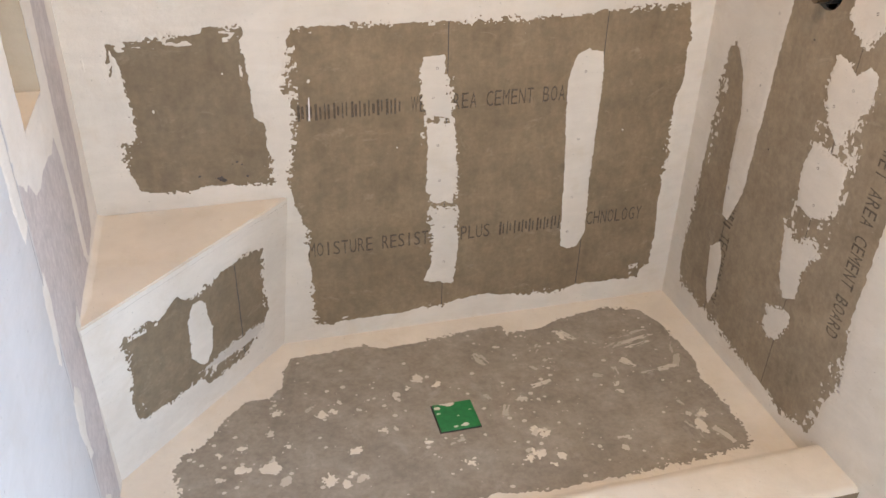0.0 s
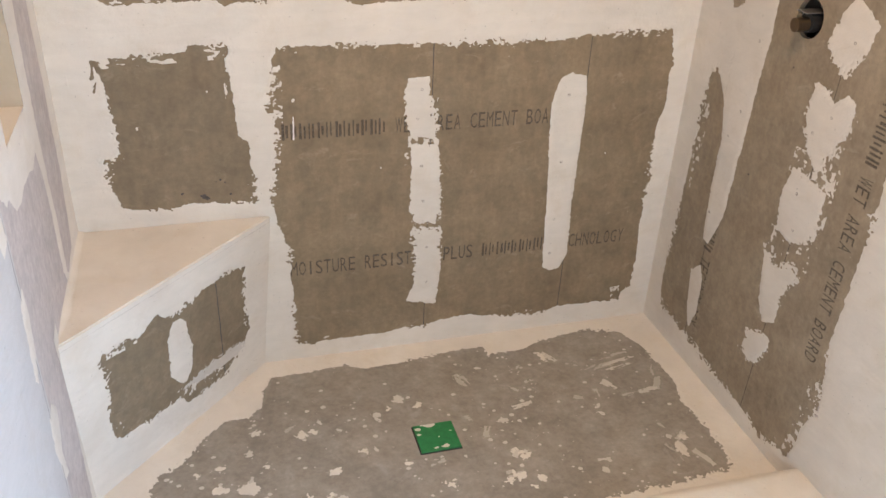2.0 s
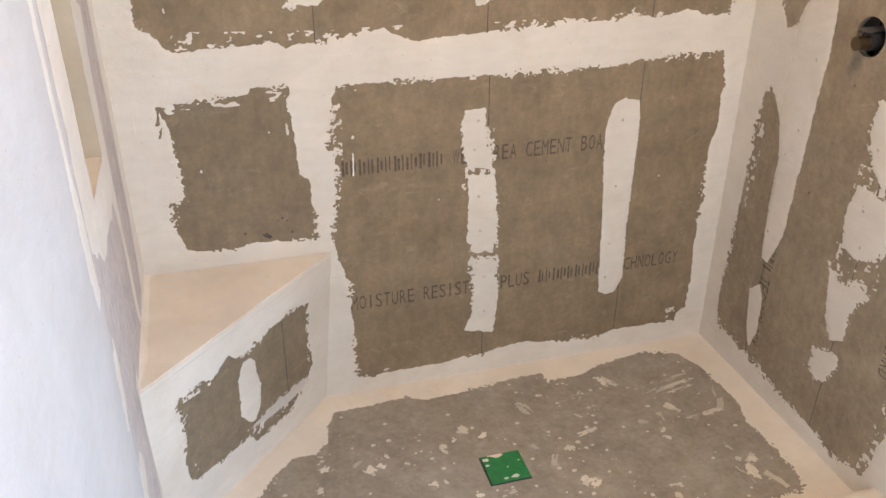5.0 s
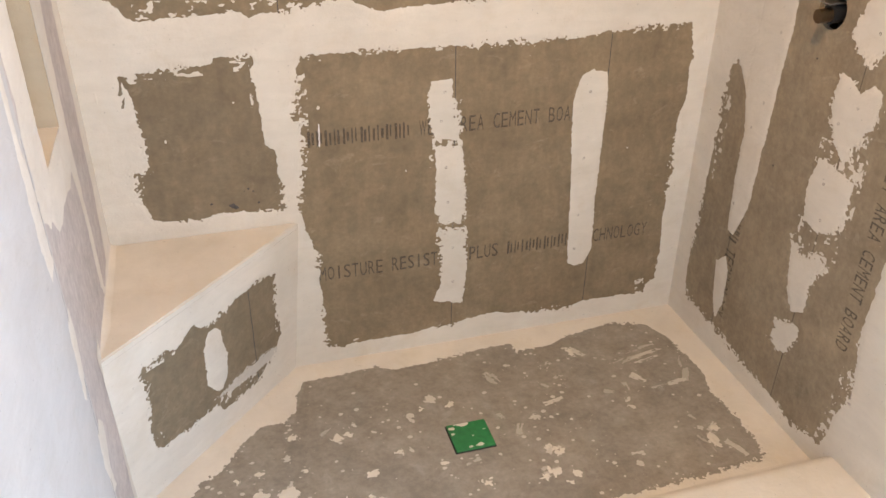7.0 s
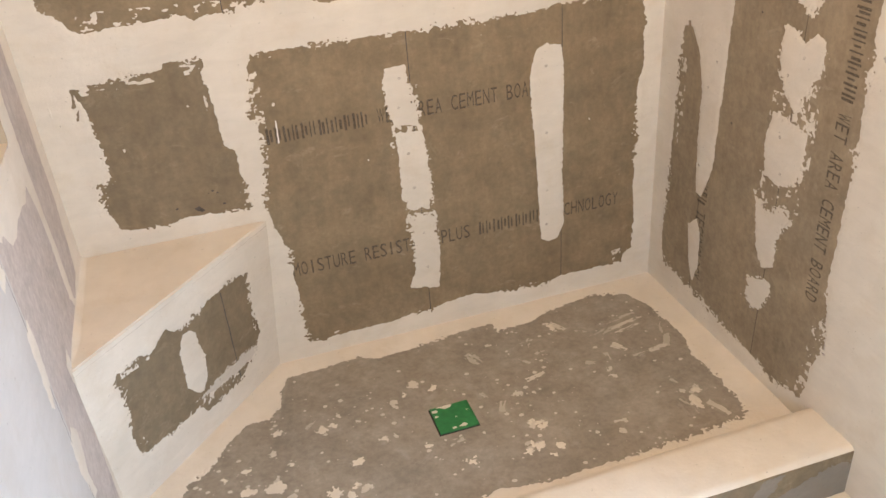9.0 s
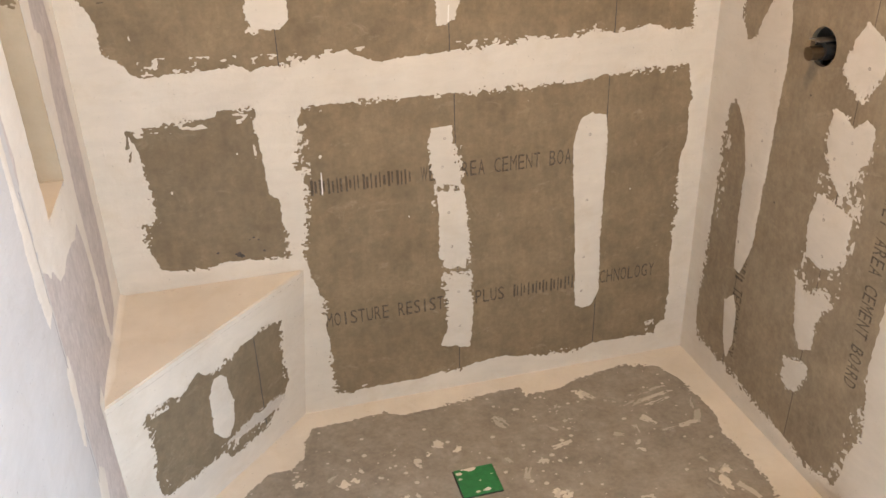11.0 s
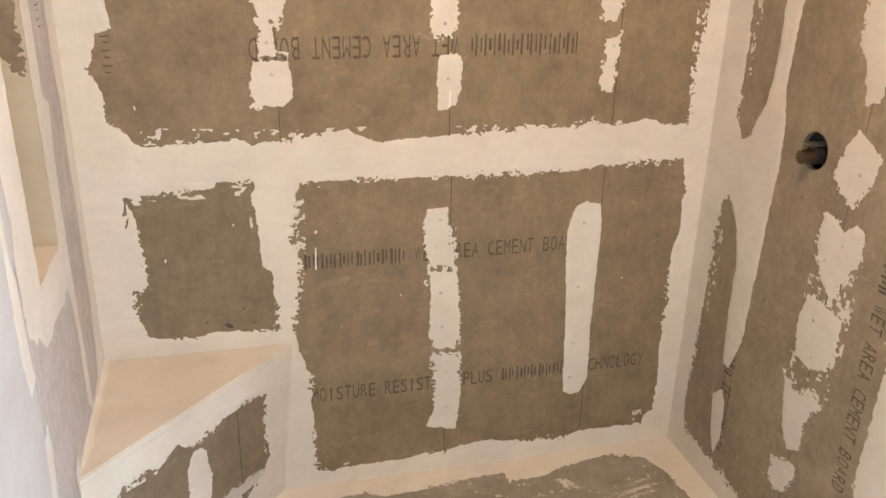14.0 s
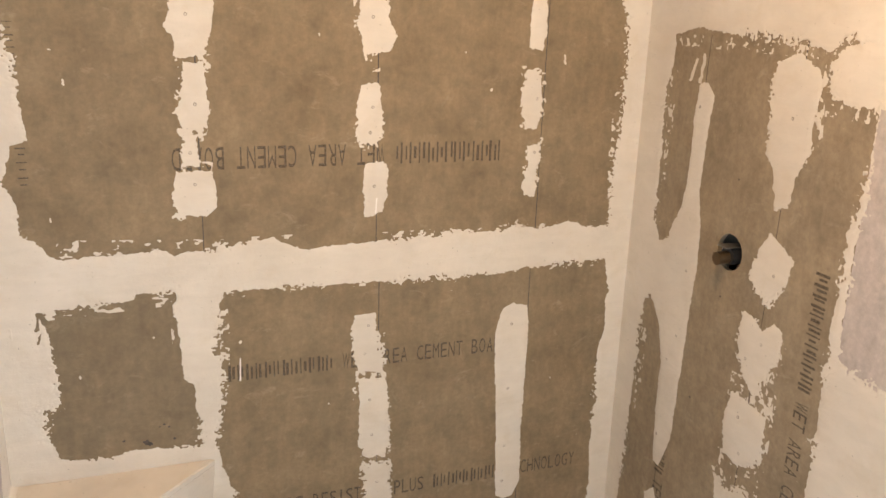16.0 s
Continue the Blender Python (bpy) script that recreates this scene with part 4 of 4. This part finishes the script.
part("corner_fillet", fillet([((XL, -0.455 * i / 24, 0.4525), (min(1.0, (24 - i) / 5), 0, 0), (0, 0, 0.5 * min(1.0, (24 - i) / 5))) for i in range(25)], 0.015), COMPOUND, bench,
     "white mud dragged into the corner", True)
BL = float(np.linalg.norm(BQ - BP))
BENCH_ISLAND = [(0.081, 0.353), (0.086, 0.278), (0.077, 0.218), (0.066, 0.155), (0.098, 0.121), (0.159, 0.072), (0.296, 0.071), (0.318, 0.108), (0.4, 0.107), (0.509, 0.126), (0.528, 0.17), (0.516, 0.261), (0.521, 0.314), (0.535, 0.365), (0.488, 0.367), (0.424, 0.35), (0.371, 0.381), (0.35, 0.358), (0.313, 0.349), (0.229, 0.365), (0.145, 0.368)]
mud("joint_compound", BENCH, (-0.04, BL + 0.03, 0, 0.437), bench, cut=[BENCH_ISLAND], seed=1610, cell=0.0026, speck=0.011, rag=0.005, label="white mud round the panel")
patches(BENCH, bench, [[(0.327, 0.334), (0.303, 0.331), (0.285, 0.312), (0.283, 0.277), (0.269, 0.232), (0.278, 0.163), (0.297, 0.142), (0.318, 0.146), (0.344, 0.189), (0.346, 0.29)]],
        1640, "upright white mud patch", speck=0.003, rag=0.004)
mud("mud_smear", BENCH, (0.04, 0.36, 0.07, 0.18), bench, [[(0.314, 0.123), (0.247, 0.137), (0.155, 0.142), (0.08, 0.126), (0.067, 0.104), (0.129, 0.101), (0.177, 0.101), (0.273, 0.117)]],
    seed=1670, cell=0.003, speck=0.012, label="thin mud smear", mat=THINMUD)
for i, (poly, cover) in enumerate((([(0.54, 0.385), (0.43, 0.37), (0.43, 0.34), (0.535, 0.352)], -0.02), ([(0.15, 0.085), (0.3, 0.09), (0.33, 0.13), (0.1, 0.135)], -0.04),
                                   ([(0.065, 0.34), (0.085, 0.34), (0.09, 0.16), (0.068, 0.16)], -0.08), ([(0.49, 0.14), (0.535, 0.16), (0.54, 0.2), (0.5, 0.17)], -0.02))):
    torn(BENCH, bench, poly, 3300 + 7 * i, cover)
stroke(BENCH, bench, "pencil_line", 0.183, 0.359, 0.163, 0.055, 0.0034)

# shower valve in the right wall
valve = tagged(new("shower_valve"), "rough brass shower valve in a round hole", "valve")
part("valve_body", tube([(XR + 0.07, HY, HZ - 0.01), (XR + 0.03, HY, HZ - 0.01), (XR + 0.01, HY, HZ - 0.01), (XR - 0.034, HY, HZ - 0.012)], 0.015, 20), BRASS, valve, "brass valve stem")
part("valve_collar", tube([(XR + 0.06, HY, HZ - 0.008), (XR + 0.02, HY, HZ - 0.008), (XR - 0.006, HY, HZ - 0.008)], 0.021, 24), BLACK, valve, "dark round collar behind the stem")
part("valve_stop", box(XR - 0.024, XR + 0.05, HY - 0.016, HY + 0.018, HZ + 0.0135, HZ + 0.0165, bevel=0.001), STEEL, valve, "grey flat tab over the stem")
part("valve_block", box(XR + 0.045, XR + 0.085, HY - 0.035, HY + 0.035, HZ - 0.035, HZ + 0.025, bevel=0.006), BLACK, valve)
for s in (-1, 1):
    part("supply_pipe", tube([(XR + 0.065, HY + s * 0.03, HZ - 0.01), (XR + 0.065, HY + s * 0.06, HZ - 0.02), (XR + 0.065, HY + s * 0.065, HZ - 0.3)], 0.008, 12), BRASS, valve, "copper supply pipe")

# cable poking out of the left wall outside the shower
cable = tagged(new("wall_cable", mesh_from(tube([(XL - 0.01, -1.332, 0.985), (XL + 0.018, -1.334, 0.975), (XL + 0.026, -1.342, 0.945), (XL + 0.022, -1.353, 0.9), (XL + 0.02, -1.355, 0.892)], 0.0035), "wall_cable", BLACK, True)),
               "black cable end hanging from the wall", "cable")
part("pale_block", box(XL, XL + 0.012, -1.352, -1.322, 0.965, 0.995, bevel=0.003), CREAM, cable, "pale block where the cable leaves the wall")

# rest of the room, unseen and assumed; its return wall screens the window's light
structure("ceiling", box(XL - 0.12, 2.6, -3.5, 0.13, 2.45, 2.5), PAINT, "plain white ceiling", "ceiling")
structure("wall_return", box(XR + 0.13, 2.6, -1.16, -1.06, ZF, 2.45), PAINT, "plain white wall, unseen, screens the window's light", "wall")
wall_rear = structure("wall_rear", box(XL - 0.12, -0.3, -3.5, -3.4, ZF, 2.45), PAINT, "plain white unseen wall round the added fill window", "wall")
part("wall_piece", box(0.4, 2.6, -3.5, -3.4, ZF, 2.45), PAINT, wall_rear)
part("wall_piece", box(-0.3, 0.4, -3.5, -3.4, ZF, 0.65), PAINT, wall_rear)
part("wall_piece", box(-0.3, 0.4, -3.5, -3.4, 1.55, 2.45), PAINT, wall_rear)
# Unseen window made up to house the rear fill lamp.
fill_window = tagged(new("rear_fill_window"), "small white framed window, added for the rear fill light", "window", kind="structure")
for x0, x1, z0, z1 in ((-0.3, -0.26, 0.65, 1.55), (0.36, 0.4, 0.65, 1.55), (-0.26, 0.36, 0.65, 0.69), (-0.26, 0.36, 1.51, 1.55)):
    part("window_frame", box(x0, x1, -3.48, -3.42, z0, z1), PAINT, fill_window)
pane = part("pane", box(-0.26, 0.36, -3.452, -3.448, 0.69, 1.51), GLASS, fill_window)
pane.visible_shadow = False
wall_window = structure("wall_window", box(2.4, 2.5, -3.4, -2.4, ZF, 2.45), PAINT, "white wall with a window", "wall")
part("wall_piece", box(2.4, 2.5, -1.4, -1.16, ZF, 2.45), PAINT, wall_window)
part("wall_piece", box(2.4, 2.5, -2.4, -1.4, ZF, 0.3), PAINT, wall_window)
part("wall_piece", box(2.4, 2.5, -2.4, -1.4, 1.6, 2.45), PAINT, wall_window)
window = tagged(new("window_1"), "plain white framed window", "window", kind="structure")
for y0, y1, z0, z1 in ((-2.4, -2.35, 0.3, 1.6), (-1.45, -1.4, 0.3, 1.6), (-2.35, -1.45, 0.3, 0.35), (-2.35, -1.45, 1.55, 1.6)):
    part("window_frame", box(2.42, 2.48, y0, y1, z0, z1), PAINT, window)
pane = part("pane", box(2.448, 2.452, -2.35, -1.45, 0.35, 1.55), GLASS, window)
pane.visible_shadow = False
lamp = tagged(new("ceiling_light", mesh_from(box(0.26, 0.62, -1.3, -0.94, 2.4, 2.449, bevel=0.008), "ceiling_light", PAINT)), "square white ceiling light, switched on", "ceiling light")
part("diffuser", box(0.29, 0.59, -1.27, -0.97, 2.385, 2.3995), GLOW, lamp, "glowing diffuser")

# screw heads under the mud, marks and stray flecks
ring = bmesh.new()
for k in range(14):
    a, b = 2 * math.pi * k / 14, 2 * math.pi * (k + 1) / 14
    for (r0, h0), (r1, h1) in (((0.0006, 0.0009), (0.0024, 0.0009)), ((0.0024, 0.0009), (0.0034, 0.0022)), ((0.0034, 0.0022), (0.0052, 0.0012))):
        ring.faces.new([ring.verts.new((r * math.cos(g), r * math.sin(g), h)) for r, h, g in ((r0, h0, a), (r0, h0, b), (r1, h1, b), (r1, h1, a))])
bmesh.ops.remove_doubles(ring, verts=ring.verts, dist=1e-6)
DIMPLE = mesh_from(ring, "screw_dimple", GREYMUD, True)
BACK_SCREWS = ((0.772, 0.722), (0.772, 0.536), (0.772, 0.362), (0.77, 0.254), (-0.005, 1.305), (-0.013, 1.13), (0.389, 1.295), (0.383, 1.236), (0.394, 1.109), (0.806, 1.311),
               (0.808, 1.178), (0.388, 1.495), (-0.015, 1.491), (0.382, 0.758), (0.373, 0.683), (0.387, 0.555), (0.393, 0.455), (0.408, 0.315), (0.41, 0.205), (-0.02, 1.2))
RIGHT_SCREWS = ((-0.223, 0.676), (-0.215, 0.46), (-0.503, 0.795), (-0.506, 0.653), (-0.524, 0.571), (-0.24, 1.317), (-0.26, 0.923), (-0.25, 0.749), (-0.551, 1.002), (-0.545, 0.845), (-0.54, 1.33))
for plane, wall, spots in ((BACK, wall_back, BACK_SCREWS), (RIGHT, wall_right, RIGHT_SCREWS)):
    for u, v in spots:
        ob = part("screw_dimple", DIMPLE, THINMUD, wall)
        n = Vector(plane.n)
        ob.matrix_basis = Matrix.Translation(Vector(plane.at(u, v, 0.0002))) @ n.to_track_quat("Z", "Y").to_matrix().to_4x4() @ Matrix.Diagonal((0.75, 0.75, 0.9, 1))
FLECKS = ((-0.261, 1.352, 0.008, 0.012), (-0.282, 1.416, 0.006, 0.005), (0.614, 1.421, 0.005, 0.011), (0.876, 1.407, 0.005, 0.02), (0.829, 1.304, 0.003, 0.012), (-0.308, 1.063, 0.006, 0.01),
          (0.266, 1.454, 0.004, 0.005), (0.282, 0.558, 0.003, 0.006), (0.071, 0.747, 0.006, 0.005), (0.113, 0.757, 0.003, 0.003), (0.684, 1.332, 0.003, 0.004), (0.19, 0.78, 0.003, 0.004),
          (0.9, 0.55, 0.003, 0.003), (0.6, 0.83, 0.003, 0.003), (-0.12, 0.78, 0.006, 0.005), (-0.28, 0.7, 0.004, 0.005), (0.13, 0.062, 0.02, 0.005), (0.97, 0.69, 0.003, 0.003))
for i, (x, z, a, b) in enumerate(FLECKS):
    p = blob(x, z, a * 0.5, b * 0.6, 10)
    mud("mud_fleck", BACK, around(p, 0.012), wall_back, [p], seed=1800 + 9 * i, cell=0.0018, rag=0.004, speck=0.002, thick=0.0008)
for x, z0, z1 in ((0.067, 0.65, 0.708), (0.397, 1.042, 1.081)):
    stroke(BACK, wall_back, "white_tick", x, z0, x + 0.003, z1, 0.0036, PAINT, 0.0032, "short white upright tick")
for u0, v0, u1, v1 in ((-0.212, 1.425, -0.19, 1.372), (-0.236, 1.438, -0.23, 1.37)):
    stroke(RIGHT, wall_right, "mud_scrape", u0, v0, u1, v1, 0.011, COMPOUND, 0.0012)
# knot of dark debris at the foot of the small board patch
p = [(-0.165, 0.522), (-0.15, 0.524), (-0.137, 0.512), (-0.142, 0.505), (-0.155, 0.514)]
mud("dark_scab", BACK, around(p, 0.012), wall_back, [p], seed=2000, cell=0.0016, rag=0.004, speck=0.004, thick=0.002, mat=PENCIL, label="small dark scab")
for x, z in ((-0.2, 0.53), (-0.12, 0.555), (-0.1, 0.552), (-0.09, 0.52), (-0.11, 0.56)):
    p = blob(x, z, 0.003, 0.002)
    mud("dark_scab", BACK, around(p, 0.008), wall_back, [p], seed=int(2100 + x * 1000), cell=0.0014, rag=0.002, speck=0.001, thick=0.0006, mat=PENCIL)
for y, z in ((-0.393, 0.903), (-0.404, 1.179), (-0.33, 0.62)):
    p = blob(y, z, 0.0025, 0.0025)
    mud("nail_hole", RIGHT, around(p, 0.006), wall_right, [p], seed=int(2200 + z * 100), cell=0.0012, rag=0.001, speck=0.0, thick=0.0003, mat=PENCIL)
# tape ridges in the mud
for plane, wall, u0, v0, u1, v1 in ((BACK, wall_back, 1.085, 0.03, 1.087, 1.72), (RIGHT, wall_right, -0.028, 0.04, -0.03, 1.72), (BACK, wall_back, -0.33, 0.93, 1.03, 0.925),
                                    (BACK, wall_back, -0.3, 0.915, 0.6, 0.908), (BACK, wall_back, -0.005, 0.08, -0.008, 0.46), (BACK, wall_back, -0.41, 0.5, -0.405, 1.5)):
    w = 0.0016
    if abs(u1 - u0) > abs(v1 - v0):
        p = [(u0, v0 - w), (u1, v1 - w), (u1, v1 + w), (u0, v0 + w)]
    else:
        p = [(u0 - w, v0), (u0 + w, v0), (u1 + w, v1), (u1 - w, v1)]
    mud("mud_ridge", plane, around(p, 0.012), wall, [p], seed=2300 + int(u0 * 100), cell=0.0025, rag=0.003, speck=0.001, thick=0.0016, base=0.0014)
